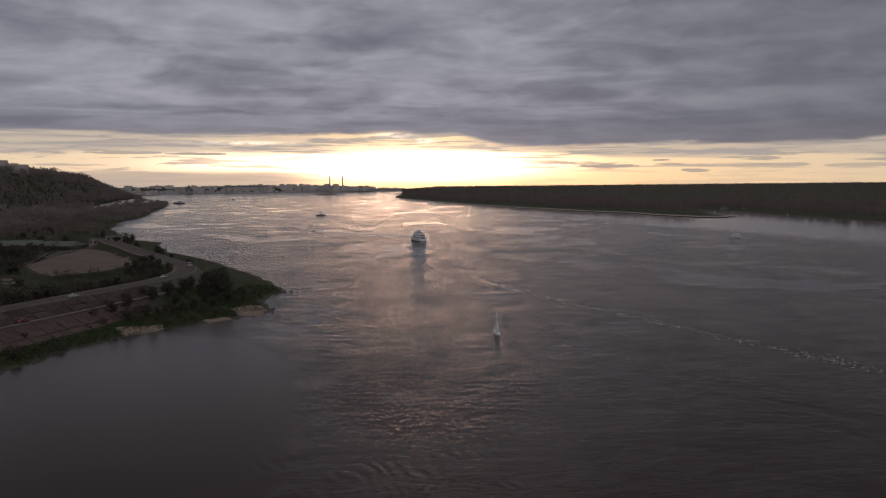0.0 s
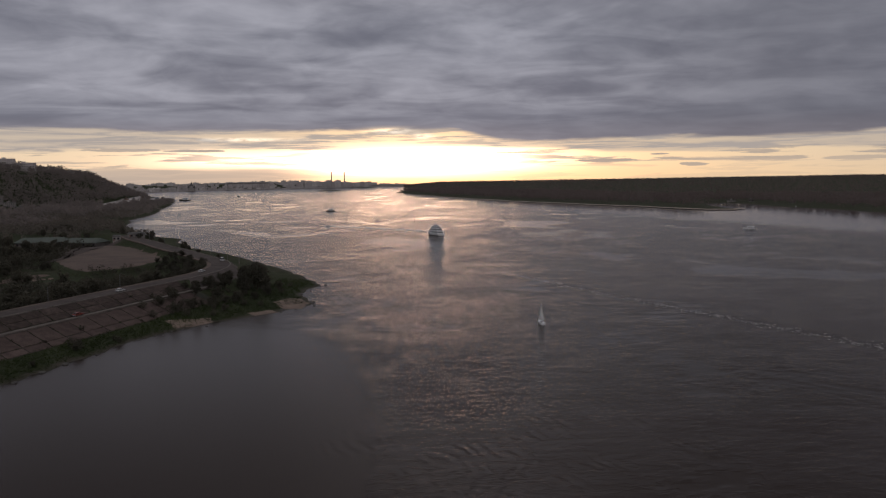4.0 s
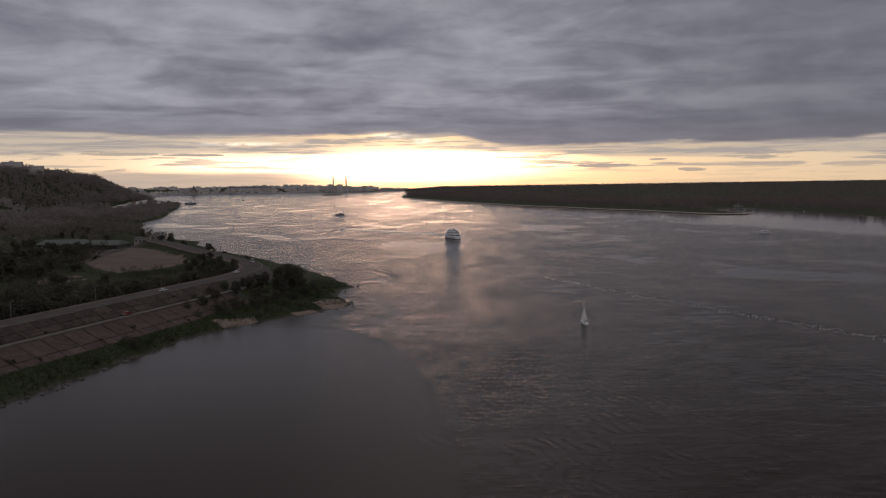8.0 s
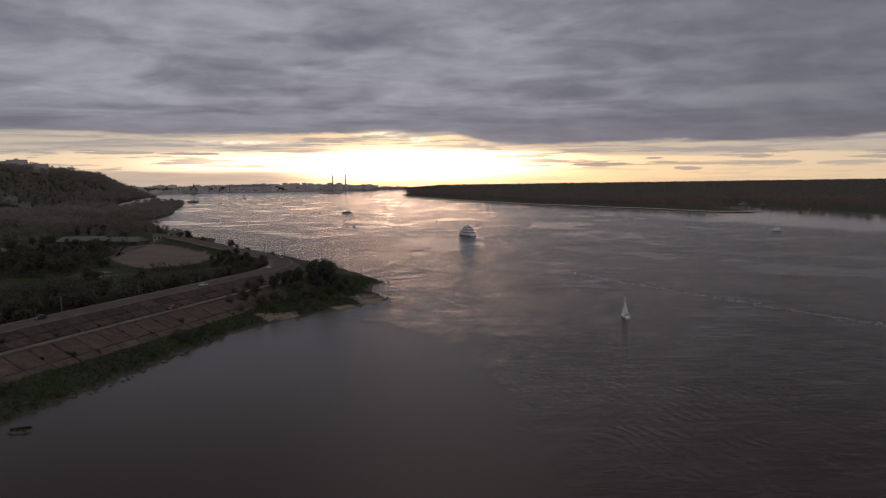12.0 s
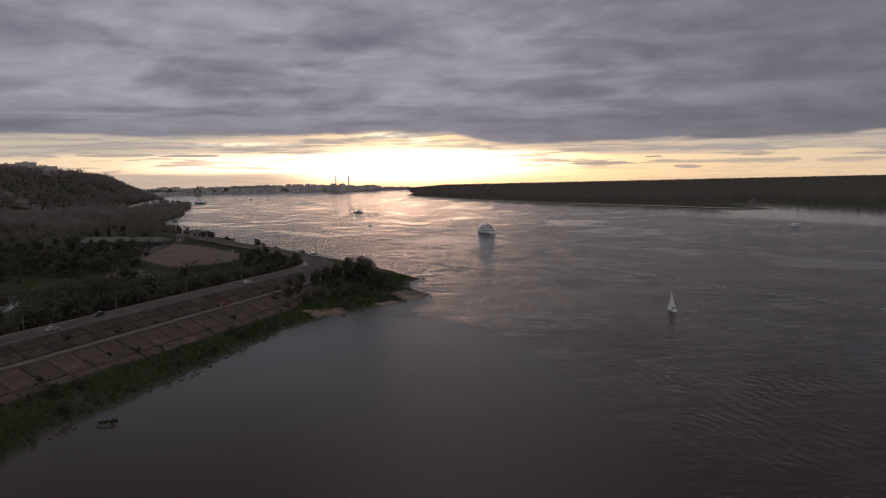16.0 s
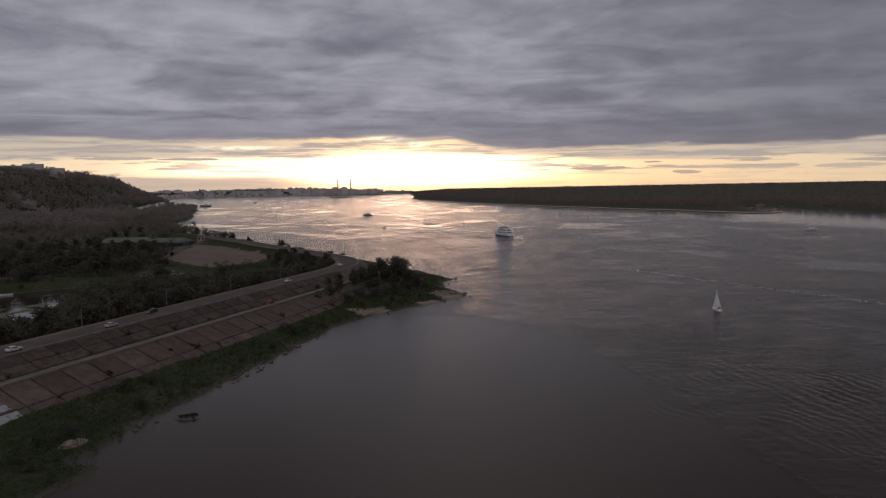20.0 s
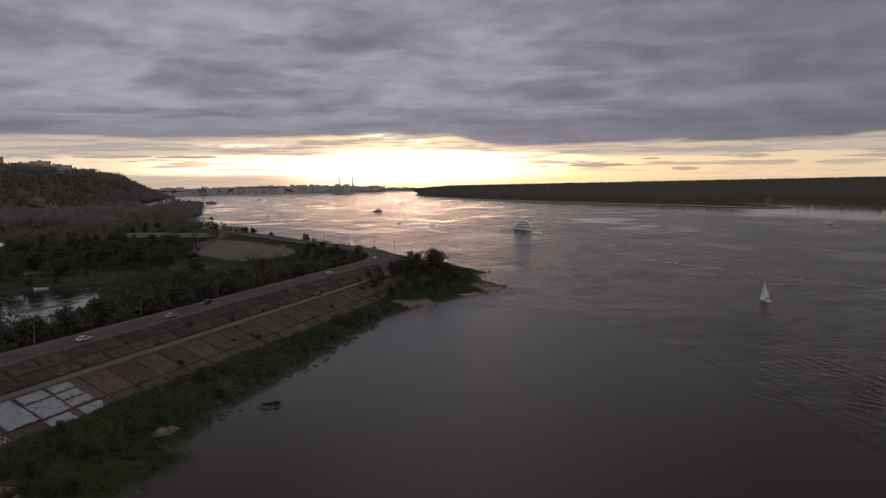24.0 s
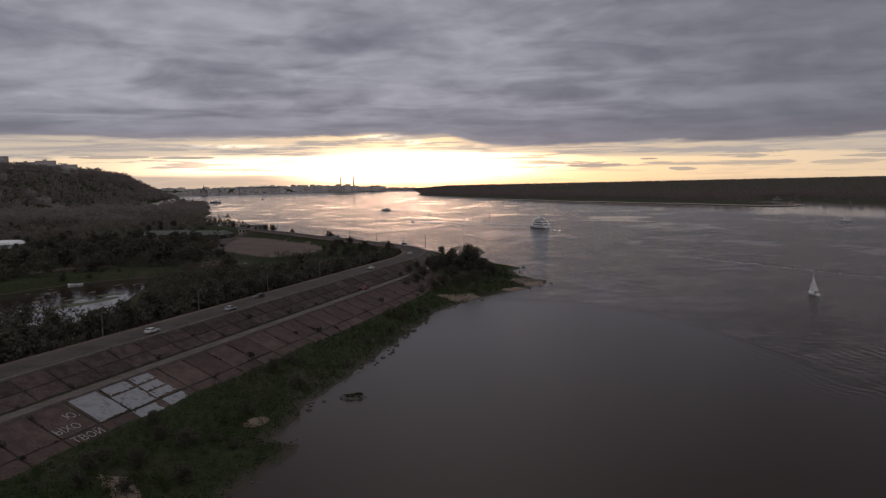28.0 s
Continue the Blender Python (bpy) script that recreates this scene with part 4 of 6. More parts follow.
# scrub and groves round the pond and to the foot of the hill
scatter(90, (-430, -185, 330, 650), lambda x, y, z, d, r, s, p: s < 0 and r > 30 and p < -13 and off_field(x, y) and rough(np.array([x]), np.array([y]), 34, 2)[0] > -0.3, (0, 1, 1, 3, 3, 4), (0.8, 1.25), 3.6)
scatter(60, (-520, -200, 600, 900), lambda x, y, z, d, r, s, p: d > 8 and r > 12 and off_field(x, y) and not (-345 < x < -245 and 630 < y < 700), (0, 1, 2, 3), (0.8, 1.2), 5.0)
scatter(72, (-215, -105, 375, 560), lambda x, y, z, d, r, s, p: s < 0 and 8.5 < r < 24 and off_field(x, y), (3, 3, 4), (0.6, 0.95), 2.3)
scatter(24, (-330, -95, 430, 800), lambda x, y, z, d, r, s, p: s > 0 and 9 < r < 20 and d > 3, (4, 3, 1), (0.5, 1.0), 6.0)
# tall trees standing out of the scrub
scatter(46, (-345, -185, 395, 570), lambda x, y, z, d, r, s, p: s < 0 and r > 26 and p < -12 and off_field(x, y) and x < -248, (0, 1, 2), (1.1, 1.55), 8.0)
scatter(26, (-300, -125, 180, 370), lambda x, y, z, d, r, s, p: s < 0 and 15 < r < 38 and p < -8 and off_field(x, y), (0, 1, 2), (1.1, 1.4), 8.0)
scatter(26, (-240, -160, 20, 132), lambda x, y, z, d, r, s, p: s > 0 and r > 38 and d > 5, (3, 4, 3), (0.5, 0.8), 3.2)
# bushes on the dam's grassy foot and in the slab joints
scatter(36, (-240, -100, 30, 320), lambda x, y, z, d, r, s, p: s > 0 and r > 36 and d > 2.5 and rough(np.array([x]), np.array([y]), 11, 8)[0] > -0.2, (4, 4, 3), (0.35, 0.85), 2.4)
for i in range(84):
    which = 1 if i % 3 else 0
    c0, z0, c1, z1 = SLOPES[which]
    s = FIRST + PITCH * random.randrange(-4, 25) + random.uniform(-0.3, 0.3)
    c = random.uniform(c0 + 1, c1 - 1) if which else random.choice((c1 - 0.4, c1 - 0.6, (c0 + c1) / 2))
    if which and 60 < s < 86:
        continue
    plant_shrub(*slope_point(which, s, c, -0.15), random.choice((0.35, 0.5, 0.6, 0.8, 1.25)))


def woods(name, px, py, pz, heights, label, mat, per=18, seed=3, leaf=0.17):
    """A far wood: crowns of loose leaf masses, all in one mesh."""
    rnd = np.random.RandomState(seed)
    n = len(px)
    h = heights[:, None]
    base = np.stack([px, py, pz], 1)
    v = rnd.normal(size=(n, per, 3))
    v /= np.linalg.norm(v, axis=2)[:, :, None]
    q = base[:, None, :] + np.array([0, 0, 1]) * (h * 0.58)[:, :, None] + v * np.stack([h * 0.36, h * 0.36, h * 0.44], 2) * rnd.uniform(0.5, 1.0, (n, per, 1))
    q[:, :, 2] = np.maximum(q[:, :, 2], base[:, None, 2] + 0.5)
    out = v + 0.35 * rnd.normal(size=(n, per, 3))
    out /= np.linalg.norm(out, axis=2)[:, :, None]
    tri = rnd.normal(size=(n, per, 3, 3))
    tri -= 0.9 * (tri * out[:, :, None, :]).sum(3)[..., None] * out[:, :, None, :]
    tri /= np.linalg.norm(tri, axis=3)[..., None]
    tri *= (h * leaf)[:, :, None, None] * rnd.uniform(0.6, 1.2, (n, per, 1, 1))
    verts = (q[:, :, None, :] + tri).reshape(-1, 3)
    me = bpy.data.meshes.new(name)
    k = len(verts) // 3
    me.vertices.add(len(verts))
    me.vertices.foreach_set("co", verts.ravel().astype(np.float32))
    me.loops.add(3 * k)
    me.loops.foreach_set("vertex_index", np.arange(3 * k, dtype=np.int32))
    me.polygons.add(k)
    me.polygons.foreach_set("loop_start", np.arange(0, 3 * k, 3, dtype=np.int32))
    me.update(calc_edges=True)
    me.materials.append(mat)
    return tagged(new(name, me), label, "woods", kind="stuff")


def wood_points(count, box_xy, height, ok, seed):
    rnd = np.random.RandomState(seed)
    x0, x1, y0, y1 = box_xy
    px, py = rnd.uniform(x0, x1, count), rnd.uniform(y0, y1, count)
    h, d = height(px, py)
    m = ok(px, py, h, d) & (h > 0.4)
    return px[m], py[m], h[m] - 0.3, rnd.uniform(0.7, 1.25, m.sum())


# far woods, in leaf colours lightened for the haze
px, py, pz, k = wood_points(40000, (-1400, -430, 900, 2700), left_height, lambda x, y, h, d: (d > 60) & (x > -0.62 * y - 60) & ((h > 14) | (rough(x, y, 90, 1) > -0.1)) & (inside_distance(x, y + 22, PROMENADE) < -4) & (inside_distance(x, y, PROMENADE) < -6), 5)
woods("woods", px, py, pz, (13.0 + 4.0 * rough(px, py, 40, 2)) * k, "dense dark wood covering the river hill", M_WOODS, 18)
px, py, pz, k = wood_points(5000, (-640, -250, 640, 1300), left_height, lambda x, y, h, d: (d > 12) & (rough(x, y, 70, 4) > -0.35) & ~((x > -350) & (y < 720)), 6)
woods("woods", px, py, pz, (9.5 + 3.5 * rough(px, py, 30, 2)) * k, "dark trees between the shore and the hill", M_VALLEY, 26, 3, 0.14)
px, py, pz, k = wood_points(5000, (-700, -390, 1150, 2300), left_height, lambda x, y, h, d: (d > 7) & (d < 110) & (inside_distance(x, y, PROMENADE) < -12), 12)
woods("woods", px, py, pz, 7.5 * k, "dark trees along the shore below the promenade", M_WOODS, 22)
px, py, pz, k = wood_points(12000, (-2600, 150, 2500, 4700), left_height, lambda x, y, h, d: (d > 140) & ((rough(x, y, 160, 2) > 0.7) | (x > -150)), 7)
woods("woods", px, py, pz, 9.0 * k, "belt of trees on the far city shore, haze put in their colour", M_FAR_WOODS, 10)
px, py, pz, k = wood_points(26000, (0, 1500, 900, 3100), right_height, lambda x, y, h, d: (d > 26 + 8 * rough(x, y, 60, 1)) & (d < 420), 8)
k = 0.75 + 0.25 * k
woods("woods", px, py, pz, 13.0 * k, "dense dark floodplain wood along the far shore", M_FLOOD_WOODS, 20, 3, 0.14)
px, py, pz, k = wood_points(24000, (40, 4100, 600, 4700), right_height, lambda x, y, h, d: (d > 250) | ((y > 2900) & (d > 8)), 9)
k = 0.85 + 0.15 * k
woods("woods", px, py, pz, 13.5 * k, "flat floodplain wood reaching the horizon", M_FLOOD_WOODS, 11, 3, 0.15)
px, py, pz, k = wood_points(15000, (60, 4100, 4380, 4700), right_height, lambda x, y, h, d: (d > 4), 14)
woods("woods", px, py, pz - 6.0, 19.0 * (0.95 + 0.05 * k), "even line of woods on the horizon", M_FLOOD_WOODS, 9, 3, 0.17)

px, py, pz, k = wood_points(12500, (-470, -120, 160, 680), left_height, lambda x, y, h, d: (d > 30) & (line_distance(x, y, ROAD)[0] > 12) & (line_distance(x, y, ROAD)[2] < 0) & (inside_distance(x, y, POND) < -10)
                            & (inside_distance(x, y, FIELD) < -3) & ~((x < -300) & (y > 560)) & (rough(x, y, 34, 2) > -0.42) & ~((x < -225) & (y > 625)) & ~((x < -258) & (y > 578) & (rough(x, y, 20, 5) > -0.4)), 10)
woods("scrub", px, py, pz, (6.4 + 3.4 * np.clip(rough(px, py, 22, 6), -0.8, 1.0)) * np.where((py > 385) & (px > -245), 0.55, 1.0) * k, "dense dark scrub and young trees behind the dam", M_LEAF, 60, 4, 0.10)
px, py, pz, k = wood_points(6500, (-245, -95, 20, 330), left_height, lambda x, y, h, d: (d > 2) & (d < 60) & (line_distance(x, y, ROAD)[0] > 36) & (line_distance(x, y, ROAD)[2] > 0)
                            & (rough(x, y, 13, 8) > -0.35), 11)
woods("scrub", px, py, pz - 0.3, (1.7 + 1.6 * np.clip(rough(px, py, 13, 8), 0.0, 1.0)) * k, "low green bushes on the dam's grassy foot", M_BUSH, 60, 5, 0.085)

# grass of the dam's foot and the spit
rnd = np.random.RandomState(21)
px, py = rnd.uniform(-245, -50, 90000), rnd.uniform(20, 430, 90000)
h, d = left_height(px, py)
r, along, side = line_distance(px, py, ROAD)
m = (side > 0) & (r > 33.5) & (d > 0.3) & (d < 60) & (rough(px, py, 7, 5) > -1.1) & ~((px > -82) & (d < 3.5 + 2 * rough(px, py, 5, 1)))
px, py, pz = px[m], py[m], h[m]
woods("grass", px, py, pz - 0.7, rnd.uniform(1.2, 2.2, m.sum()), "rank dark green grass and reeds on the dam's foot", M_GRASS, 20, 3, 0.10)

# weeds rooted in the joints of the slabs
rnd = np.random.RandomState(33)
spots = []
for i in range(5200):
    which = int(rnd.rand() < 0.55)
    c0, z0, c1, z1 = SLOPES[which]
    if rnd.rand() < 0.5:
        s, c = rnd.uniform(-80, 278), (-231.35 if which else rnd.choice((-250.3, -246.25, -246.25, -254.95))) + rnd.normal(0, 0.09)
    else:
        s, c = FIRST + PITCH * rnd.randint(-13, 26) + rnd.normal(0, 0.09), rnd.uniform(c0, c1)
    if math.sin(s * 0.37 + 2 * which) + math.sin(s * 0.11 + c) + math.sin(s * 1.3 + c * 2.1) > 0.5:
        spots.append(slope_point(which, s, c, -0.25))
spots = np.array(spots)
woods("weeds", spots[:, 0], spots[:, 1], spots[:, 2], rnd.uniform(0.25, 0.75, len(spots)), "tufts of weed along the joints of the slabs", M_GRASS, 10, 8, 0.22)


# ---- cars ----
def make_car(label, paint, van=False):
    """A parked car that looks along +y."""
    car = thing("car", (0, 0, -50), label, "car", "cars on the dam")
    L, w, roof = (5.2, 0.98, 2.2) if van else (4.4, 0.87, 1.45)
    bm = bmesh.new()
    side = [(-L / 2, 0.35), (-L / 2, 0.8), (-L / 2 + 0.15, 0.98), (L / 2 - 1.15, 0.98), (L / 2 - 0.1, 0.82), (L / 2, 0.6), (L / 2, 0.35)]
    loft(bm, [[(x, y, z) for y, z in side] for x in (-w, -w + 0.06, w - 0.06, w)])
    body = part("body", bm, paint, car)
    bm = bmesh.new()
    back, front = (-L / 2 + 0.05, L / 2 - 1.0) if van else (-L / 2 + 0.45, L / 2 - 1.3)
    loft(bm, [[(-w + 0.06, back, 0.96), (w - 0.06, back, 0.96), (w - 0.06, front, 0.96), (-w + 0.06, front, 0.96)],
              [(-w + 0.2, back + 0.35, roof - 0.05), (w - 0.2, back + 0.35, roof - 0.05), (w - 0.2, front - 0.65, roof - 0.05), (-w + 0.2, front - 0.65, roof - 0.05)],
              [(-w + 0.32, back + 0.5, roof), (w - 0.32, back + 0.5, roof), (w - 0.32, front - 0.8, roof), (-w + 0.32, front - 0.8, roof)]])
    part("cabin", bm, paint, car)
    for sx in (-1, 1):
        bm = bmesh.new()
        x0, x1 = sx * (w - 0.045), sx * (w - 0.175)
        vs = [bm.verts.new(p) for p in ((x0, back + 0.3, 1.02), (x0, front - 0.2, 1.02), (x1, front - 0.62, roof - 0.14), (x1, back + 0.45, roof - 0.14))]
        bm.faces.new(vs)
        part("side_window", bm, M_GLASS, car)
    bm = bmesh.new()
    bm.faces.new([bm.verts.new(p) for p in ((-w + 0.15, front - 0.02, 1.03), (w - 0.15, front - 0.02, 1.03), (w - 0.26, front - 0.58, roof - 0.1), (-w + 0.26, front - 0.58, roof - 0.1))])
    part("windscreen", bm, M_GLASS, car)
    bm = bmesh.new()
    bm.faces.new([bm.verts.new(p) for p in ((-w + 0.15, back + 0.0, 1.05), (w - 0.15, back + 0.0, 1.05), (w - 0.26, back + 0.3, roof - 0.1), (-w + 0.26, back + 0.3, roof - 0.1))])
    part("rear_window", bm, M_GLASS, car)
    for sx in (-1, 1):
        for y in (-L / 2 + 0.8, L / 2 - 0.85):
            wheel = part("wheel", rod(bmesh.new(), (sx * (w - 0.2), y, 0.32), (sx * (w + 0.01), y, 0.32), 0.32, 0.32, 14), M_RUBBER, car)
            part("rim", rod(bmesh.new(), (sx * (w + 0.005), y, 0.32), (sx * (w + 0.025), y, 0.32), 0.19, 0.17, 12), M_STEEL, wheel)
        part("headlight", block(sx * (w - 0.25) - 0.14, sx * (w - 0.25) + 0.14, L / 2 - 0.05, L / 2 + 0.02, 0.6, 0.74), M_HEADLIGHT, car)
        part("tail_light", block(sx * (w - 0.2) - 0.1, sx * (w - 0.2) + 0.1, -L / 2 - 0.02, -L / 2 + 0.03, 0.62, 0.84), M_RED, car)
    part("bumper", block(-w, w, L / 2 - 0.08, L / 2 + 0.07, 0.34, 0.52, bevel=0.03), M_GREY, car)
    part("bumper", block(-w, w, -L / 2 - 0.07, -L / 2 + 0.08, 0.34, 0.52, bevel=0.03), M_GREY, car)
    return car


white_car = make_car("white saloon car on the asphalt dam road", M_CAR_WHITE)
grey_car = make_car("silver-grey car on the asphalt dam road", M_GREY)
black_car = make_car("black car on the asphalt dam road", M_BLACK)
red_car = make_car("red car on the lower concrete walkway", M_RED)
van = make_car("white van parked at the bend of the road", M_CAR_WHITE, True)
van.matrix_basis = pose(-117.5, 455, 10.16, 0, 0, 22)
white_car.matrix_basis = pose(*dam(322, -265.0)[:2], 10.16, 0, 0, -15)
red_car.matrix_basis = pose(*dam(216.5, -244.4)[:2], 6.82, 0, 0, -23.2)
grey_car.matrix_basis = pose(*dam(145, -258.5)[:2], 10.16, 0, 0, -23.2)
copy_thing(white_car, pose(*dam(109, -258.6)[:2], 10.16, 0, 0, -23.2))
black_car.matrix_basis = pose(*dam(170, -263.6)[:2], 10.16, 0, 0, 156.8)
copy_thing(white_car, pose(*dam(255, -258.4)[:2], 10.16, 0, 0, -23.2))


# ---- boats and marks on the river ----
def hull_skin(bm, length, beam, height, sheer=0.5, low=-0.5, bow=0.55):
    """A boat's hull with its bow at +y."""
    rings = []
    for i in range(13):
        f = i / 12
        y = -length / 2 + length * f
        w = beam / 2 * (0.86 + 0.14 * math.sin(min(1, f / 0.4) * math.pi / 2)) * (1 if f < bow else max(0.03, 1 - ((f - bow) / (1 - bow)) ** 2.2))
        top = height + sheer * max(0, f - 0.4) ** 2 * 2.8
        over = 0.05 * length * max(0, f - 0.8) * 2
        rings.append([(-w, y + over, top), (-w * 0.86, y, height * 0.3), (-w * 0.62, y, low), (w * 0.62, y, low), (w * 0.86, y, height * 0.3), (w, y + over, top)])
    return loft(bm, rings)


def deck_house(bm, x, y0, y1, z0, z1, rake=0.6):
    return loft(bm, [[(-x, y0, z0), (x, y0, z0), (x, y1, z0), (x * 0.5, y1 + rake * 1.5, z0), (-x * 0.5, y1 + rake * 1.5, z0), (-x, y1, z0)],
                     [(-x + 0.1, y0 + 0.1, z1), (x - 0.1, y0 + 0.1, z1), (x - 0.1, y1 - rake, z1), (x * 0.5, y1 + rake * 0.5, z1), (-x * 0.5, y1 + rake * 0.5, z1), (-x + 0.1, y1 - rake, z1)]])


def passenger_ship(at, rz):
    ship = thing("passenger_ship", at, "white three-deck passenger motor ship under way on the river", "ship", rz=rz)
    part("hull", hull_skin(bmesh.new(), 31, 7.6, 2.1, 1.6, -0.8), M_HULL, ship)
    part("waterline_band", hull_skin(bmesh.new(), 31.05, 7.7, 0.5, 0.0, -0.6), M_DARK_HULL, ship)
    levels = ((3.2, -12.6, 7.0, 2.2, 4.5), (2.9, -10.8, 5.6, 4.75, 6.9), (2.2, -7.2, 3.6, 7.15, 9.1))
    for x, y0, y1, z0, z1 in levels:
        house = part("deck_house", deck_house(bmesh.new(), x, y0, y1, z0, z1), M_WHITE, ship)
        n = int((y1 - y0 - 1.2) / 1.7)
        for i in range(n):
            for sx in (-1, 1):
                y = y0 + 0.9 + i * 1.7
                part("window", block(sx * (x - 0.02) - 0.05, sx * (x - 0.02) + 0.05, y, y + 1.15, z0 + 0.95, z0 + 1.95), M_GLASS, house)
        part("window", block(-x * 0.7, x * 0.7, y0 - 0.03, y0 + 0.08, z0 + 0.9, z0 + 2.0), M_GLASS, house)
    for x, y0, y1, z in ((3.7, -14.4, 8.8, 4.5), (3.3, -12.6, 7.2, 6.9), (2.5, -8.4, 4.8, 9.1)):
        part("deck", block(-x, x, y0, y1, z, z + 0.22, bevel=0.05), M_WHITE, ship)
        bm = bmesh.new()
        for sx in (-1, 1):
            rod(bm, (sx * (x - 0.1), y0 + 0.1, z + 1.15), (sx * (x - 0.1), y1 - 0.2, z + 1.15), 0.045, 0.045, 5)
            for k in range(12):
                y = y0 + 0.1 + (y1 - y0 - 0.3) * k / 11
                rod(bm, (sx * (x - 0.1), y, z + 0.2), (sx * (x - 0.1), y, z + 1.15), 0.03, 0.03, 4)
        rod(bm, (-x + 0.1, y0 + 0.1, z + 1.15), (x - 0.1, y0 + 0.1, z + 1.15), 0.045, 0.045, 5)
        part("railing", bm, M_WHITE, ship)
    bm = rod(bmesh.new(), (0, -0.5, 9.2), (0, -0.9, 13.2), 0.16, 0.07, 6)
    rod(bm, (-1.1, -0.7, 11.8), (1.1, -0.7, 11.8), 0.05, 0.05, 5)
    part("mast", bm, M_WHITE, ship)
    part("funnel", block(-0.7, 0.7, -5.2, -3.6, 9.3, 11.0, bevel=0.15, taper=0.12), M_GREY, ship)
    part("lifeboat", hull_skin(bmesh.new(), 3.6, 1.2, 0.6, 0.2, 0.0), M_RED, ship, "orange-red lifeboat").matrix_basis = pose(2.0, -9.6, 7.2)
    return ship


passenger_ship((32, 750, 0), 21)


def sail_boat(at, rz):
    boat = thing("sailing_boat", at, "small white sailing boat with one tall pale sail", "sailing boat", rz=rz)
    part("hull", hull_skin(bmesh.new(), 6.4, 2.1, 0.75, 0.25, -0.25), M_HULL, boat)
    part("deck", block(-0.8, 0.8, -2.9, 1.6, 0.68, 0.78, bevel=0.03), M_WHITE, boat)
    cabin = part("cabin", deck_house(bmesh.new(), 0.65, -0.4, 1.2, 0.76, 1.2, 0.3), M_WHITE, boat)
    for sx in (-1, 1):
        part("window", block(sx * 0.62 - 0.03, sx * 0.62 + 0.03, -0.1, 0.8, 0.9, 1.06), M_GLASS, cabin)
    part("mast", rod(bmesh.new(), (0, 0.6, 0.7), (0, 0.35, 8.6), 0.07, 0.035, 6), M_STEEL, boat)
    part("boom", rod(bmesh.new(), (0, 0.5, 1.55), (0.7, -2.3, 1.5), 0.05, 0.04, 6), M_STEEL, boat)
    for name, foot, clew, head, belly in (("mainsail", (0, 0.5, 1.65), (0.7, -2.3, 1.6), (0, 0.36, 8.4), 0.35), ("jib", (0, 3.0, 1.0), (0.45, 0.3, 1.2), (0, 0.5, 6.9), 0.3)):
        verts, faces, n = [], [], 9
        a, b, c = Vector(foot), Vector(clew), Vector(head)
        for i in range(n + 1):
            f = i / n
            l, r = a.lerp(c, f), b.lerp(c, f)
            for j in range(5):
                g = j / 4
                p = l.lerp(r, g)
                p.x += belly * math.sin(math.pi * g) * (1 - f) * math.sin(math.pi * min(1, f + 0.25))
                verts.append(p)
        for i in range(n):
            for j in range(4):
                faces.append((i * 5 + j, i * 5 + j + 1, i * 5 + j + 6, i * 5 + j + 5))
        sheet(name, verts, faces, M_SAIL, boat, True)
    part("cushion", block(-0.55, 0.1, -1.9, -0.9, 0.78, 1.25, bevel=0.12), M_BLACK, boat, "dark bundle in the cockpit")
    part("rudder", block(-0.04, 0.04, -3.5, -3.1, -0.3, 0.8), M_HULL, boat)
    return boat


sail_boat((43, 287, 0), 4)


def motor_boat(name, at, rz, length, label, paint, canopy=True, category="boat"):
    boat = thing(name, at, label, category, "boats on the river", rz)
    b = length * 0.3
    part("hull", hull_skin(bmesh.new(), length, b, length * 0.085, length * 0.04, -0.3), paint, boat)
    h = length * 0.085
    house = part("cabin", deck_house(bmesh.new(), b * 0.36, -length * 0.28, length * 0.18, h, h + length * 0.13, length * 0.03), M_WHITE, boat)
    for sx in (-1, 1):
        for i in range(4):
            y = -length * 0.25 + i * length * 0.1
            part("window", block(sx * b * 0.35 - 0.05, sx * b * 0.35 + 0.05, y, y + length * 0.07, h + length * 0.055, h + length * 0.1), M_GLASS, house)
    if canopy:
        part("canopy", block(-b * 0.42, b * 0.42, -length * 0.4, length * 0.2, h + length * 0.14, h + length * 0.155, bevel=0.03), M_WHITE, boat)
        bm = bmesh.new()
        for sx in (-1, 1):
            rod(bm, (sx * b * 0.38, -length * 0.38, h), (sx * b * 0.38, -length * 0.38, h + length * 0.14), 0.05, 0.05, 5)
        part("canopy_frame", bm, M_STEEL, boat)
    part("mast", rod(bmesh.new(), (0, 0, h + length * 0.13), (0, -0.3, h + length * 0.3), 0.06, 0.03, 5), M_STEEL, boat)
    return boat


motor_boat("cabin_cruiser", (361, 745, 0), 70, 12.0, "white cabin cruiser heading along the far shore", M_HULL)
for x, y, rz in ((690, 1252, 30), (688, 1205, 160), (700, 1228, 80), (738, 1400, 20)):
    motor_boat("moored_boat", (x - 14, y, 0), rz, 7.0, "small white boat moored at the creek mouth", M_HULL, False)
motor_boat("river_ferry", (-114, 1338, 0), 95, 17.0, "low dark passenger ferry with a long roof", M_DARK_HULL)
motor_boat("tugboat", (-512, 2585, 0), 40, 20.0, "tugboat with a white wheelhouse far upstream", M_DARK_HULL, False, "tugboat")
motor_boat("moored_vessel", (-588, 2190, 0), 75, 34.0, "dark moored work vessel by the shore", M_DARK_HULL, False, "vessel")
speed = motor_boat("speedboat", (-88, 925, 0), 75, 6.0, "small dark speedboat drawing a long wake", M_DARK_HULL, False)


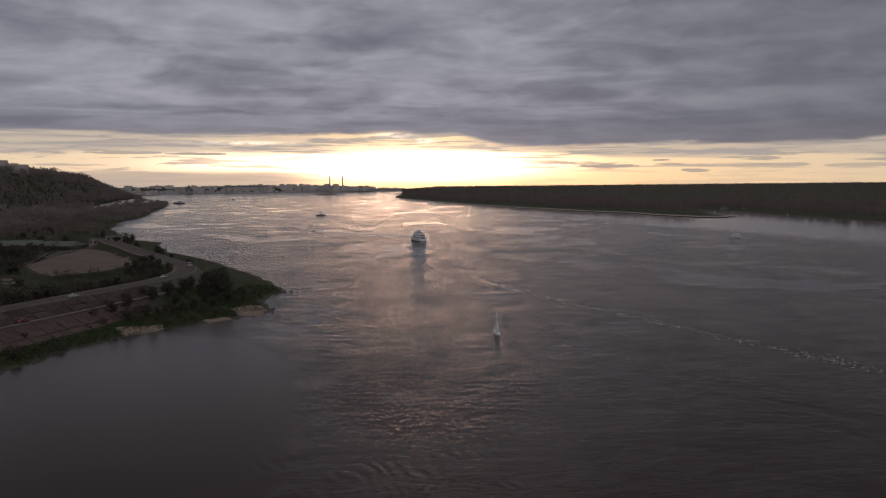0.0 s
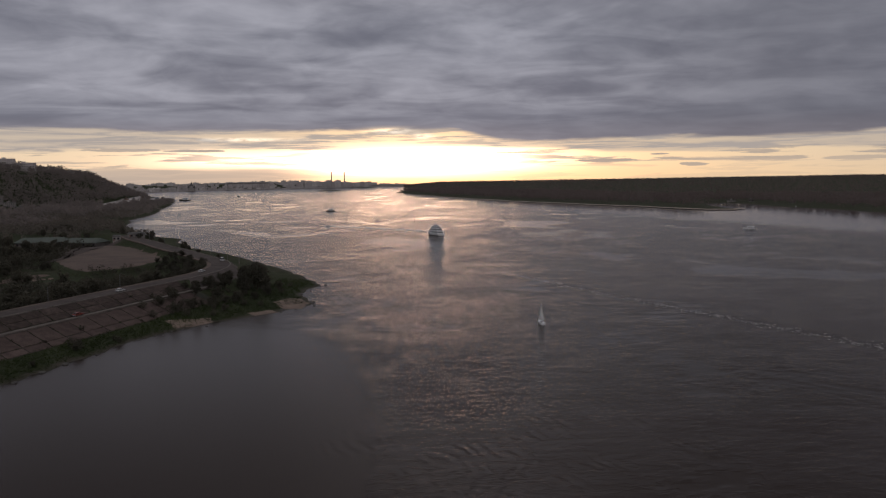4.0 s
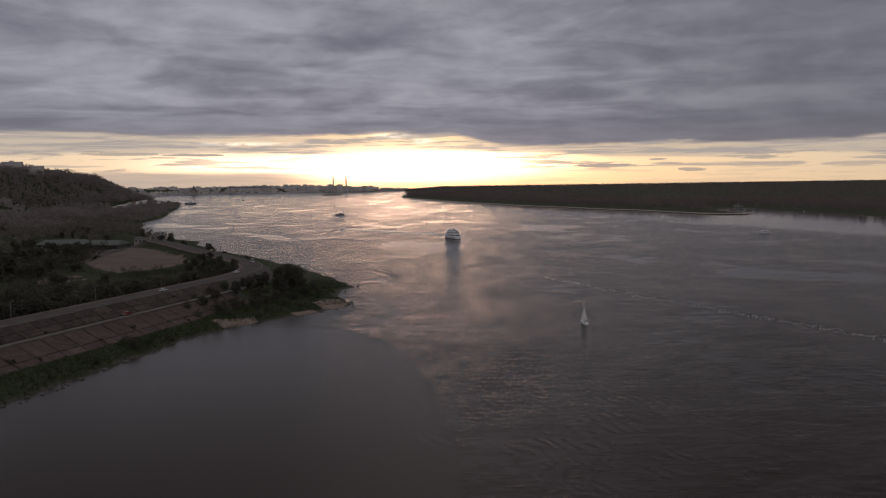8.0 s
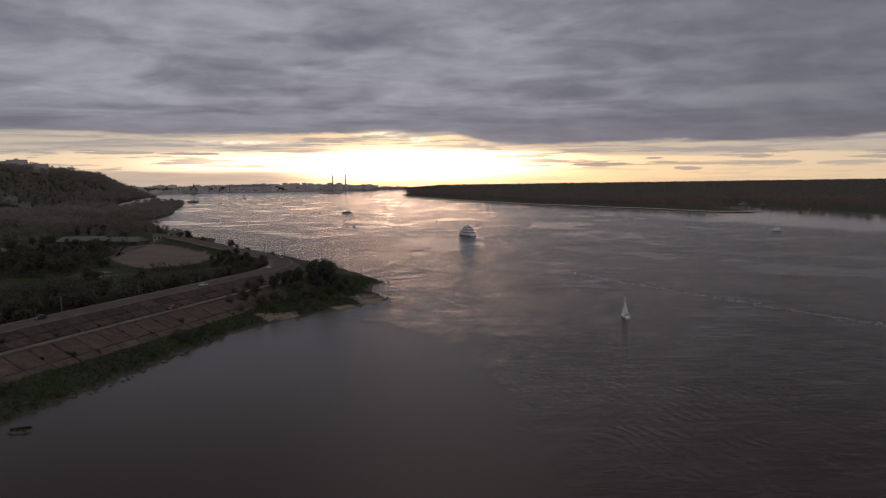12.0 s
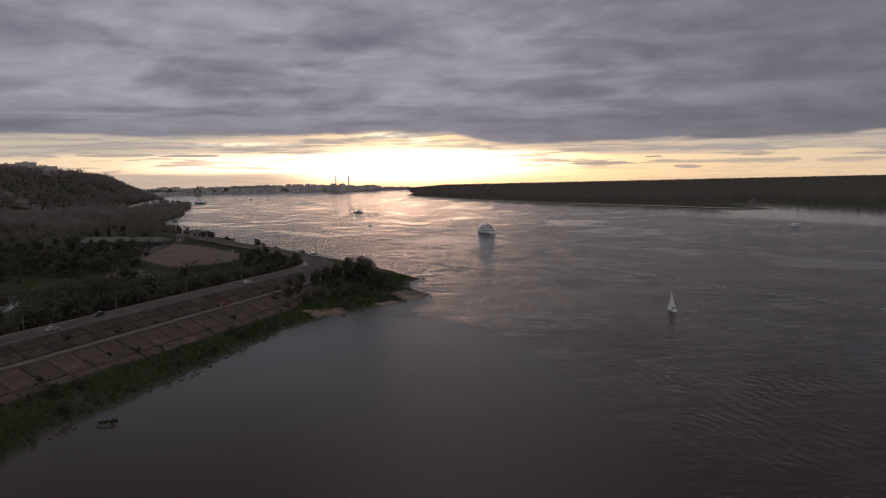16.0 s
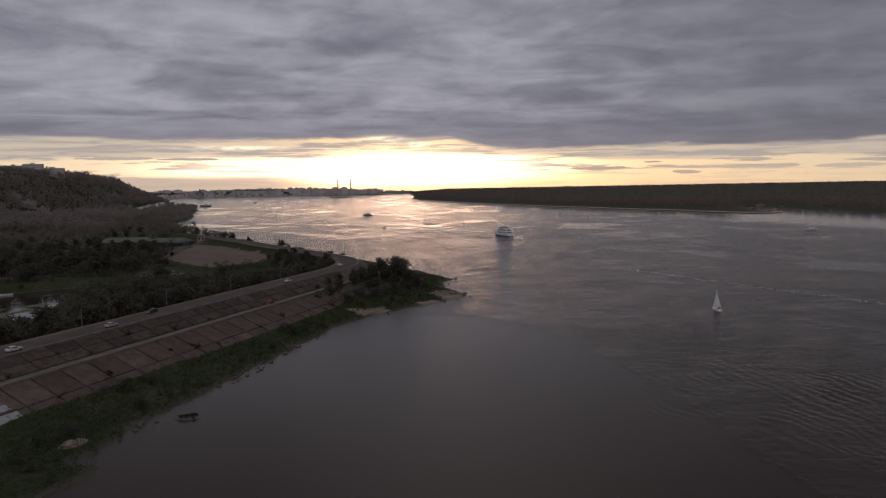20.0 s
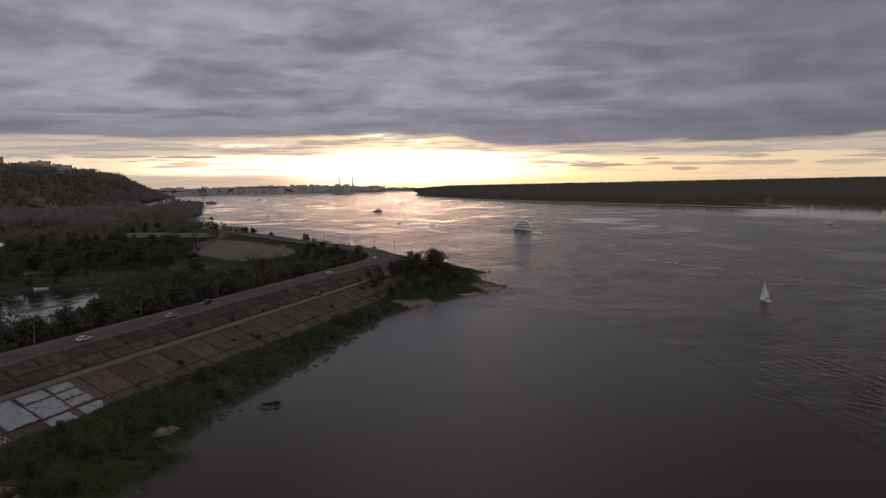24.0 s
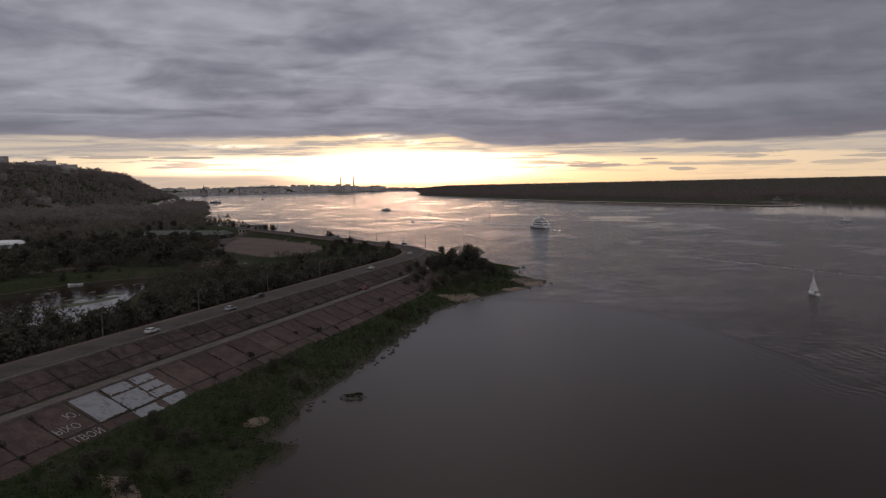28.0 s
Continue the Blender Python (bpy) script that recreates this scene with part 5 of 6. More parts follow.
def rowing_boat(at, rz, paint, label):
    boat = thing("rowing_boat", at, label, "rowing boat", "boats in the pond", rz)
    skin = part("hull", hull_skin(bmesh.new(), 4.6, 1.5, 0.5, 0.25, -0.15), paint, boat)
    # the hull is solid: a black body paints the shade of its inside
    part("well_fill", hull_skin(bmesh.new(), 4.1, 1.15, 0.56, 0.2, 0.3), M_BLACK, skin, "black fill standing for the boat's shaded inside")
    for y in (-1.2, 0.1, 1.1):
        part("thwart", block(-0.55, 0.55, y - 0.12, y + 0.12, 0.54, 0.6, bevel=0.01), M_BARK, boat)
    for sx in (-1, 1):
        part("oar", rod(bmesh.new(), (sx * 0.4, -1.6, 0.64), (sx * 0.3, 1.2, 0.68), 0.035, 0.03, 5), M_BARK, boat)
    return boat


rowing_boat((-287, 391, 0.05), 118, M_HULL, "pale rowing boat drawn up at the pond's edge").scale = (1.5, 1.5, 1.5)
rowing_boat((-284, 352, 0.05), 60, M_DARK_HULL, "dark rowing boat lying low in the pond").scale = (1.4, 1.4, 1.4)


def river_buoy(at, label, paint):
    mark = thing("buoy", at, label, "buoy", "river buoys")
    part("float", loft(bmesh.new(), [[(r * math.cos(a * math.pi / 6), r * math.sin(a * math.pi / 6), z) for a in range(12)] for r, z in ((0.5, -0.4), (1.0, 0.0), (1.0, 0.6), (0.35, 0.9))]), paint, mark)
    part("tower", rod(bmesh.new(), (0, 0, 0.8), (0, 0, 4.2), 0.42, 0.22, 8), paint, mark)
    part("top_mark", rod(bmesh.new(), (0, 0, 4.2), (0, 0, 5.2), 0.6, 0.6, 8), paint, mark)
    return mark


river_buoy((22, 1014, 0), "dark red channel buoy with a short tower", M_RED)
for x, y in ((-552, 2398), (-500, 2330), (-330, 2100), (-250, 2900)):
    river_buoy((x, y, 0), "small dark buoy far upstream", M_BLACK)


def foam_trail(name, points, width, count, size, label, seed):
    """A broken line of small foam crests on the water."""
    rnd = random.Random(seed)
    verts, faces = [], []
    ways = [0.0]
    for a, b in zip(points, points[1:]):
        ways.append(ways[-1] + math.dist(a, b))
    for i in range(count):
        w = rnd.random() * ways[-1]
        k = max(j for j in range(len(points) - 1) if ways[j] <= w)
        a, b = points[k], points[k + 1]
        f = (w - ways[k]) / (ways[k + 1] - ways[k])
        off = rnd.gauss(0, width)
        dx, dy = (b[0] - a[0]) / (ways[k + 1] - ways[k]), (b[1] - a[1]) / (ways[k + 1] - ways[k])
        x, y = a[0] + (b[0] - a[0]) * f - dy * off, a[1] + (b[1] - a[1]) * f + dx * off
        turn, s = math.atan2(dy, dx) + rnd.gauss(0, 0.25), size * rnd.uniform(0.4, 1.3)
        n = len(verts)
        for j in range(6):
            q = 2 * math.pi * j / 6
            u, v = s * 2.4 * math.cos(q) * rnd.uniform(0.7, 1.2), s * 0.35 * math.sin(q) * rnd.uniform(0.7, 1.2)
            verts.append((x + u * math.cos(turn) - v * math.sin(turn), y + u * math.sin(turn) + v * math.cos(turn), 0.012))
        verts.append((x, y, 0.012 + s * 0.12))
        faces += [(n + j, n + (j + 1) % 6, n + 6) for j in range(6)]
    return tagged(sheet(name, verts, faces, M_FOAM), label, "wake", kind="stuff")


foam_trail("wake", [(58, 436), (90, 356), (120, 290), (150, 226), (176, 170)], 2.2, 900, 0.23, "faint broken line of foam left by a boat", 31)
foam_trail("wake", [(-88, 923), (-40, 880), (8, 830), (40, 800)], 0.5, 520, 1.6, "thin pale wake behind the speedboat", 32)
foam_trail("wake", [(34, 737), (38, 722), (44, 700)], 2.2, 60, 0.5, "churned water astern of the passenger ship", 33)


# ---- rocks and weed at the shore ----
def rock_mesh(seed, size):
    rnd = random.Random(seed)
    bm = bmesh.new()
    bmesh.ops.create_icosphere(bm, subdivisions=2, radius=size)
    for v in bm.verts:
        k = 1 + 0.32 * noise.noise(v.co * (1.3 / size) + Vector((seed, 0, 0))) + rnd.uniform(-0.05, 0.05)
        v.co = Vector((v.co.x * k * 1.25, v.co.y * k, v.co.z * k * 0.6))
    return bm


islet = thing("islet", (-140.9, 168.2, 0), "low dark rock islet overgrown with weed", "islet")
islet.scale = (1.45, 1.45, 1.2)
part("rock", rock_mesh(3, 1.7), M_ROCK, islet).scale = (1.05, 0.9, 0.45)
verts, faces = leaf_quads([(random.uniform(-1.3, 1.3), random.uniform(-0.9, 0.9), 0.35) for i in range(22)], 12, 0.25, 0.4, np.random.RandomState(4))
sheet("weed", verts, faces, M_GRASS, islet)
STONES = []
for i in range(5):
    ob = part("boulder", rock_mesh(40 + i, 0.75), M_ROCK)
    STONES.append(tagged(ob, "dark wet boulder at the water's edge", "boulder", "boulders along the shore"))
edge = wavy(SHORE_NEAR[3:23], 1.6, 4.0, False)
for i in range(44):
    x, y = random.choice(edge)
    x, y = x + random.gauss(0.6, 1.0), y + random.gauss(-0.3, 1.0)
    m = pose(x, y, max(0.0, ground_at(x, y)) + 0.05, 0, 0, random.uniform(0, 360))
    ob = STONES[i] if i < 5 else STONES[i % 5].copy()
    if i >= 5:
        scene.collection.objects.link(ob)
    ob.matrix_basis = m @ Matrix.Scale(random.uniform(0.25, 0.9), 4)
for x, y in ((-130, 222), (-127, 233), (-124, 243), (-59, 343), (-57, 346), (-55, 351), (-62, 340), (-67, 335), (-54.5, 355), (-53, 412), (-56, 409), (-58, 414)):
    ob = STONES[1].copy()
    scene.collection.objects.link(ob)
    ob.matrix_basis = pose(x + 0.8, y, 0.1, 0, 0, random.uniform(0, 360)) @ Matrix.Scale(random.uniform(0.9, 1.35), 4)
for x, y in ((-259, 377), (-255, 381), (-252, 385), (-249, 389), (-278, 321), (-280, 316), (-269, 288), (-263, 287), (-274, 330), (-265, 311), (-271, 293), (-265, 284), (-244, 306), (-248, 361)):
    ob = STONES[random.randrange(5)].copy()
    scene.collection.objects.link(ob)
    tagged(ob, "dark stump standing out of the pond", "stump", "stumps in the pond").name = "stump"
    ob.matrix_basis = pose(x, y, 0.05, 0, 0, random.uniform(0, 360)) @ Matrix.Scale(random.uniform(0.7, 1.1), 4)
for x, y in ((-214, 434), (-217, 431), (-210, 436), (-221, 436), (-208, 402), (-212, 400), (-205, 405), (-335, 512)):
    ob = part("rubble_heap", rock_mesh(60 + int(-x) % 7, 1.2), M_SAND)
    tagged(ob, "low pale heap of rubble among scrub", "rubble", "rubble heaps behind the dam")
    ob.matrix_basis = pose(x, y, ground_at(x, y) + 0.1, 0, 0, random.uniform(0, 360)) @ Matrix.Diagonal((random.uniform(1, 2), 1.2, 0.8, 1))
for x, y, rx, ry, t in ((-262, 322, 12, 4, 60), (-254, 336, 9, 3, 70), (-256, 352, 7, 3, 40), (-268, 340, 6, 2, 60), (-246, 308, 6, 3, 80), (-272, 305, 5, 2, 50)):
    out = wavy(round_outline(x, y, rx, ry, t), 0.9, 1.2)
    n = len(out)
    sheet_ob = sheet("pond_weed", [(x, y, 0.10)] + [(a, b, 0.02) for a, b in out], [(0, 1 + i, 1 + (i + 1) % n) for i in range(n)], M_ALGAE)
    tagged(sheet_ob, "floating mat of dull green pond weed", "pond weed", "weed mats in the pond")


for i in range(26):
    x, y = random.uniform(-300, -240), random.uniform(272, 402)
    if inside_distance(np.array([x]), np.array([y]), POND)[0] < 4:
        continue
    out = wavy(round_outline(x, y, random.uniform(1, 4), random.uniform(0.6, 1.6), random.uniform(30, 90), 8), 0.4, 0.8)
    n = len(out)
    sheet_ob = sheet("pond_weed", [(x, y, 0.12)] + [(a, b, 0.02) for a, b in out], [(0, 1 + i, 1 + (i + 1) % n) for i in range(n)], M_ALGAE)
    tagged(sheet_ob, "small tuft of weed standing in the pond", "pond weed", "weed mats in the pond")


# ---- buildings by the shore ----
def gable_house(name, at, rz, w, d, h, rise, wall, roof, label, category, bays=6, floors=1, over=0.6):
    house = thing(name, at, label, category, rz=rz)
    part("wall", block(-w / 2, w / 2, -d / 2, d / 2, -2.0, h), wall, house)
    bm = bmesh.new()
    x, y = w / 2 + over, d / 2 + over
    loft(bm, [[(-x, -y, h), (-x, y, h), (-x, y, h + 0.25), (-x + rise * 0.9, 0.0, h + rise), (-x, -y, h + 0.25)],
              [(x, -y, h), (x, y, h), (x, y, h + 0.25), (x - rise * 0.9, 0.0, h + rise), (x, -y, h + 0.25)]])
    part("roof", bm, roof, house)
    fh = h / floors
    for f in range(floors):
        for i in range(bays):
            cx = -w / 2 + w * (i + 0.5) / bays
            z = f * fh + fh * 0.32
            pane = part("window", block(cx - w / bays * 0.24, cx + w / bays * 0.24, -d / 2 - 0.04, -d / 2 + 0.1, z, z + fh * 0.42), M_GLASS, house)
            part("sill", block(cx - w / bays * 0.28, cx + w / bays * 0.28, -d / 2 - 0.16, -d / 2 + 0.05, z - 0.14, z - 0.02), M_CONCRETE, pane)
    part("door", block(-w / 2 + 0.5, -w / 2 + 1.6, -d / 2 - 0.06, -d / 2 + 0.1, 0, 2.1), M_BRICK, house)
    return house


zz = ground_at(-312, 665)
gable_house("hall", (-316, 672, zz), 2, 40, 22, 3.6, 3.8, M_DIM_WALL, M_GREEN_ROOF, "long low hall with a dull green metal roof", "hall", 9)
gable_house("hall", (-276, 660, zz), -14, 32, 20, 3.6, 3.6, M_DIM_WALL, M_GREEN_ROOF, "low dim-walled hall with a curved green metal roof", "hall", 7)
gable_house("kiosk", (-250, 660, ground_at(-250, 660)), 10, 6, 5, 4.2, 1.2, M_PLASTER, M_ROOF, "small pale gatehouse beside the green-roofed hall", "gatehouse", 2)
gable_house("kiosk", (-236, 668, ground_at(-236, 668)), 25, 13, 6, 3.2, 1.2, M_PLASTER, M_ROOF, "low pale shed at the road's end", "shed", 3)
pavilion = thing("pavilion", (-418, 598, ground_at(-418, 598)), "white pavilion with a rounded membrane roof", "pavilion", rz=12)
part("wall", block(-14, 12, -6, 6, -1, 3.4), M_GREY, pavilion)
bm = bmesh.new()
loft(bm, [[(x, 7.2 * math.cos(a * math.pi / 10) * k, 3.4 + 3.2 * math.sin(a * math.pi / 10) * k) for a in range(11)] for x, k in ((-15, 1), (-5, 1), (5, 1), (11, 0.92), (14, 0.55))])
part("roof", bm, M_WHITE_ROOF, pavilion)
part("apron", block(-15, 13, -9, -6.2, -1, 0.5, bevel=0.05), M_WHITE, pavilion)


def flat_block(name, at, rz, w, d, h, floors, bays, wall, label, group="", windows=True, category="building", top=None):
    house = thing(name, at, label, category, group, rz)
    part("wall", block(-w / 2, w / 2, -d / 2, d / 2, -6, h), wall, house)
    roof = part("roof", block(-w / 2 - 0.3, w / 2 + 0.3, -d / 2 - 0.3, d / 2 + 0.3, h, h + 0.8, bevel=0.1), top or M_ROOF, house)
    part("lift_house", block(-w * 0.12, w * 0.06, -d * 0.2, d * 0.2, h + 0.8, h + 3.4), wall, roof)
    if windows:
        me = None
        for f in range(floors):
            for i in range(bays):
                if me is None:
                    ob = part("window", block(-0.75, 0.75, -0.06, 0.1, 0, 1.5), M_GLASS, house)
                    me = ob.data
                else:
                    ob = new("window", me)
                    ob.parent = house
                ob.location = (-w / 2 + w * (i + 0.5) / bays, -d / 2, h / floors * (f + 0.35))
    return house


for x, y, w, h, rz, k in ((-812, 1730, 44, 11, 8, 10), (-858, 1738, 40, 14, 4, 9), (-905, 1750, 36, 12, 10, 8), (-960, 1740, 40, 27, 5, 8), (-1010, 1720, 46, 16, 12, 9)):
    flat_block("apartment_house", (x, y, ground_at(x, y)), rz, w, 14, h + 4.5, max(3, int(h / 3)), k, M_CITY, "pale apartment house on the crest of the wooded hill", "houses on the hill", top=M_CITY)
for x, y, w, h, rz in ((-742, 1800, 12, 13, 20), (-690, 2010, 10, 10, 0), (-705, 1905, 9, 9, 5)):
    flat_block("villa", (x, y, ground_at(x, y)), rz, w, 10, h + 3, 3, 3, M_PLASTER, "small house among trees on the hill slope", "houses on the hill", category="house")
for x, y, w, h, rz in ((-772, 1513, 26, 13, 15), (-742, 1505, 20, 9, 10), (-806, 1530, 22, 11, 18), (-710, 1480, 18, 8, 12), (-880, 1570, 30, 11, 15), (-850, 1490, 24, 8, 10)):
    flat_block("house", (x, y, ground_at(x, y)), rz, w, 12, h, 3, 6, M_PLASTER, "pale house at the foot of the wooded hill", "houses below the hill", category="house")
for i in range(18):
    f = i / 18
    x, y = -560 - 120 * f + random.uniform(-14, 14), 1420 + 860 * f + random.uniform(-20, 20)
    z = ground_at(x, y)
    if z > 0.8:
        flat_block("shed", (x, y, z), 75 + random.uniform(-10, 10), random.uniform(5, 12), 6, random.uniform(2.5, 4) + 2, 1, 3, random.choice((M_PLASTER, M_PLASTER, M_BRICK, M_GREY)),
                   "low pale shed on the embankment", "sheds along the promenade", False, "shed")

# ---- the city across the river, far upstream ----
rnd = random.Random(77)
for i in range(58):
    x = -1500 + 1400 * (i + rnd.uniform(-0.3, 0.3)) / 58
    y = 4500 + rnd.uniform(-40, 120) - 0.12 * max(0, -500 - x)
    tall = 30 + 13 * rnd.random() ** 2 + (3 if -700 < x < -250 else 0)
    flat_block("city_block", (x, y, ground_at(x, y)), rnd.uniform(-12, 12), rnd.uniform(14, 44), 16, max(6, tall - ground_at(x, y)), 6, 6, rnd.choice((M_PANEL, M_CITY, M_PANEL)),
               "distant grey city block on the far shore", "blocks of the far city", False, top=M_CITY)
QUAY = [(-1112, 3520), (-1090, 3900), (-895, 4245), (-600, 4444), (-200, 4594), (140, 4672)]
# pale rows added over dark ground, in place of the far shore's haze
for row, (inland, low_h, high_h) in enumerate(((26, 7, 13), (75, 9, 18), (150, 12, 22))):
    for (x0, y0), (x1, y1) in zip(QUAY, QUAY[1:]):
        d = math.hypot(x1 - x0, y1 - y0)
        n = int(d / 40)
        for i in range(n):
            f = (i + rnd.uniform(0.2, 0.8)) / n
            x, y = x0 + (x1 - x0) * f - (y1 - y0) / d * inland, y0 + (y1 - y0) * f + (x1 - x0) / d * inland
            flat_block("quay_house", (x, y, ground_at(x, y)), math.degrees(math.atan2(y1 - y0, x1 - x0)) + rnd.uniform(-8, 8), rnd.uniform(16, 46), 14, rnd.uniform(low_h, high_h), 3, 6,
                       rnd.choice((M_PANEL, M_CITY, M_CITY)), "distant low pale house by the far quay", "houses along the far quay", False, top=rnd.choice((M_CITY, M_CITY, M_ROOF)))
ribbon("quay", QUAY, -9, 3, 4.2, 6.0, M_CITY, "pale stone quay along the far city shore", "quay")
for x, w, h in ((-672, 34, 56), (-505, 30, 64), (-470, 34, 60), (-1333, 40, 54), (-560, 40, 55), (-420, 30, 56), (-300, 44, 54), (-110, 34, 47), (-930, 60, 54), (-1040, 46, 52)):
    flat_block("tower_block", (x, 4600, ground_at(x, 4600)), rnd.uniform(-8, 8), w, 20, h * 0.72 - ground_at(x, 4600), 14, 6, M_PANEL, "distant tall apartment tower in the far city", "towers of the far city", False, top=M_CITY)
hall = thing("warehouse", (-800, 4430, 4), "long pale ribbed warehouse on the far waterfront", "warehouse")
part("wall", block(-115, 115, -15, 15, -6, 29), M_CITY, hall)
part("roof", block(-117, 117, -17, 17, 29, 32, bevel=0.5), M_ROOF, hall)
for i in range(17):
    part("pilaster", block(-113 + i * 14, -109 + i * 14, -16.5, -14.8, -6, 28), M_PANEL, hall)
church = thing("cathedral", (-1010, 3960, ground_at(-1010, 3960)), "dark cathedral with a pointed tent roof and corner spires", "cathedral")
part("nave", block(-16, 16, -16, 16, -6, 20), M_CHIMNEY, church)
part("drum", rod(bmesh.new(), (0, 0, 20), (0, 0, 30), 9, 8.4, 10), M_CHIMNEY, church)
part("tent_roof", rod(bmesh.new(), (0, 0, 30), (0, 0, 52), 9, 0.8, 10), M_ROOF, church)
part("cross", rod(bmesh.new(), (0, 0, 52), (0, 0, 57), 0.5, 0.3, 5), M_STEEL, church)
for sx in (-1, 1):
    for sy in (-1, 1):
        part("corner_spire", rod(bmesh.new(), (sx * 13, sy * 13, 20), (sx * 13, sy * 13, 37), 4, 0.4, 8), M_ROOF, church)
for x in (-336, -258):
    stack = thing("chimney", (x, 4620, ground_at(x, 4620)), "tall slender power station chimney in the far city", "chimney", "chimneys of the far city")
    part("shaft", rod(bmesh.new(), (0, 0, -6), (0, 0, 92 - ground_at(x, 4620)), 4.6, 3.0, 14), M_CHIMNEY, stack)
    part("rim", rod(bmesh.new(), (0, 0, 91 - ground_at(x, 4620)), (0, 0, 94 - ground_at(x, 4620)), 3.6, 3.6, 14), M_ROOF, stack)
for x, y in ((-870, 4180), (-965, 4120)):
    crane = thing("harbour_crane", (x, y, ground_at(x, y)), "dark harbour crane on the far waterfront", "crane", "cranes of the far port")
    part("tower", rod(bmesh.new(), (0, 0, -3), (0, 0, 34), 2.2, 1.4, 6), M_STEEL, crane)
    part("jib", rod(bmesh.new(), (-12, 0, 36), (26, 0, 46), 1.0, 0.6, 5), M_STEEL, crane)
    part("cab", block(-3, 3, -2, 2, 30, 35), M_STEEL, crane)
bridge = thing("bridge", (60, 4640, 0), "long low road bridge far upstream", "bridge")
part("deck", block(-330, 420, -6, 6, 8, 12), M_CHIMNEY, bridge)
for i in range(12):
    part("pier", block(-310 + i * 62, -304 + i * 62, -5, 5, -4, 9, taper=0.3), M_PANEL, bridge)
for x, y, rx, ry in ((-268, 3450, 58, 40), (-140, 4300, 90, 30)):
    out = wavy(round_outline(x, y, rx, ry, 10, 16), 5.0, 12.0)
    n = len(out)
    shoal = sheet("river_island", [(x, y, 3.0)] + [(x + (a - x) * 0.8, y + (b - y) * 0.8, 1.8) for a, b in out] + [(a, b, -0.3) for a, b in out],
                  [(0, 1 + i, 1 + (i + 1) % n) for i in range(n)] + [(1 + i, 1 + n + i, 1 + n + (i + 1) % n, 1 + (i + 1) % n) for i in range(n)], M_FLOOD)
    tagged(shoal, "low dark island in the river far upstream", "island", kind="structure")
    px = np.random.uniform(x - rx * 0.7, x + rx * 0.7, 60)
    py = np.random.uniform(y - ry * 0.5, y + ry * 0.5, 60)
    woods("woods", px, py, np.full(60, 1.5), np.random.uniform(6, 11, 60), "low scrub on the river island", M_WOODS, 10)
for x, y, w in ((664, 1420, 16), (694, 1400, 9), (716, 1290, 8)):
    flat_block("boathouse", (x, y, ground_right(x, y)), -20, w, 9, 3.2, 1, 5, M_PLASTER, "pale boathouse at the mouth of the creek", "houses by the creek", True, "boathouse")
# the pale sandy edge of the right bank
verts, faces = [], []
beach = wavy(SHORE_RIGHT[1:10], 6.0, 12.0, False)
for i, (x, y) in enumerate(beach):
    x0, y0 = beach[max(0, i - 1)]
    x1, y1 = beach[min(len(beach) - 1, i + 1)]
    d = math.hypot(x1 - x0, y1 - y0)
    nx, ny = -(y1 - y0) / d, (x1 - x0) / d
    w = 13.0 + 5.0 * math.sin(i * 0.37) + random.uniform(-2, 2)
    for k, z in ((1.5, 0.05), (-w * 0.4, 0.9), (-w, 2.0), (-w - 4, 0.8)):
        verts.append((x + nx * k, y + ny * k, z))
    if i:
        n = 4 * i
        faces += [(n - 4 + j, n + j, n + j + 1, n - 3 + j) for j in range(3)]
tagged(sheet("beach", verts, faces, M_DRY_SAND), "thin pale strip of dry sand along the wooded shore", "beach", kind="structure")

# ---- painted signs on the dam ----
for s0, s1, c0, c1 in ((61.6, 69.4, -240.4, -231.6), (70.3, 77.6, -240.5, -237.4), (69.8, 77.8, -237.0, -231.3), (78.6, 85.0, -240.5, -237.8),
                       (78.4, 84.6, -237.3, -234.8), (78.2, 84.8, -234.4, -231.8), (78.6, 85.2, -231.0, -227.9), (69.4, 76.4, -230.9, -227.9)):
    ring, k = [], 10
    for f in range(k):
        ring.append((s0 + (s1 - s0) * f / k, c0))
    for f in range(k):
        ring.append((s1 + random.uniform(-0.5, 0.15), c0 + (c1 - c0) * f / k))
    for f in range(k):
        ring.append((s1 - (s1 - s0) * f / k, c1 + random.uniform(-0.5, 0.1)))
    for f in range(k):
        ring.append((s0, c1 - (c1 - c0) * f / k))
    verts = [slope_point(1, s, c, 0.13) for s, c in ring] + [slope_point(1, (s0 + s1) / 2, (c0 + c1) / 2, 0.13)]
    n = len(ring)
    tagged(sheet("painted_patch", verts, [(i, (i + 1) % n, n) for i in range(n)], M_PAINT), "ragged patch of white paint on the slabs", "paint patch", "white patches on the dam")
UP = Vector(slope_point(1, 60, -238)) - Vector(slope_point(1, 60, -230))
UP.normalize()
ALONG = Vector((E_DIR.x, E_DIR.y, 0))
OUT = ALONG.cross(UP)
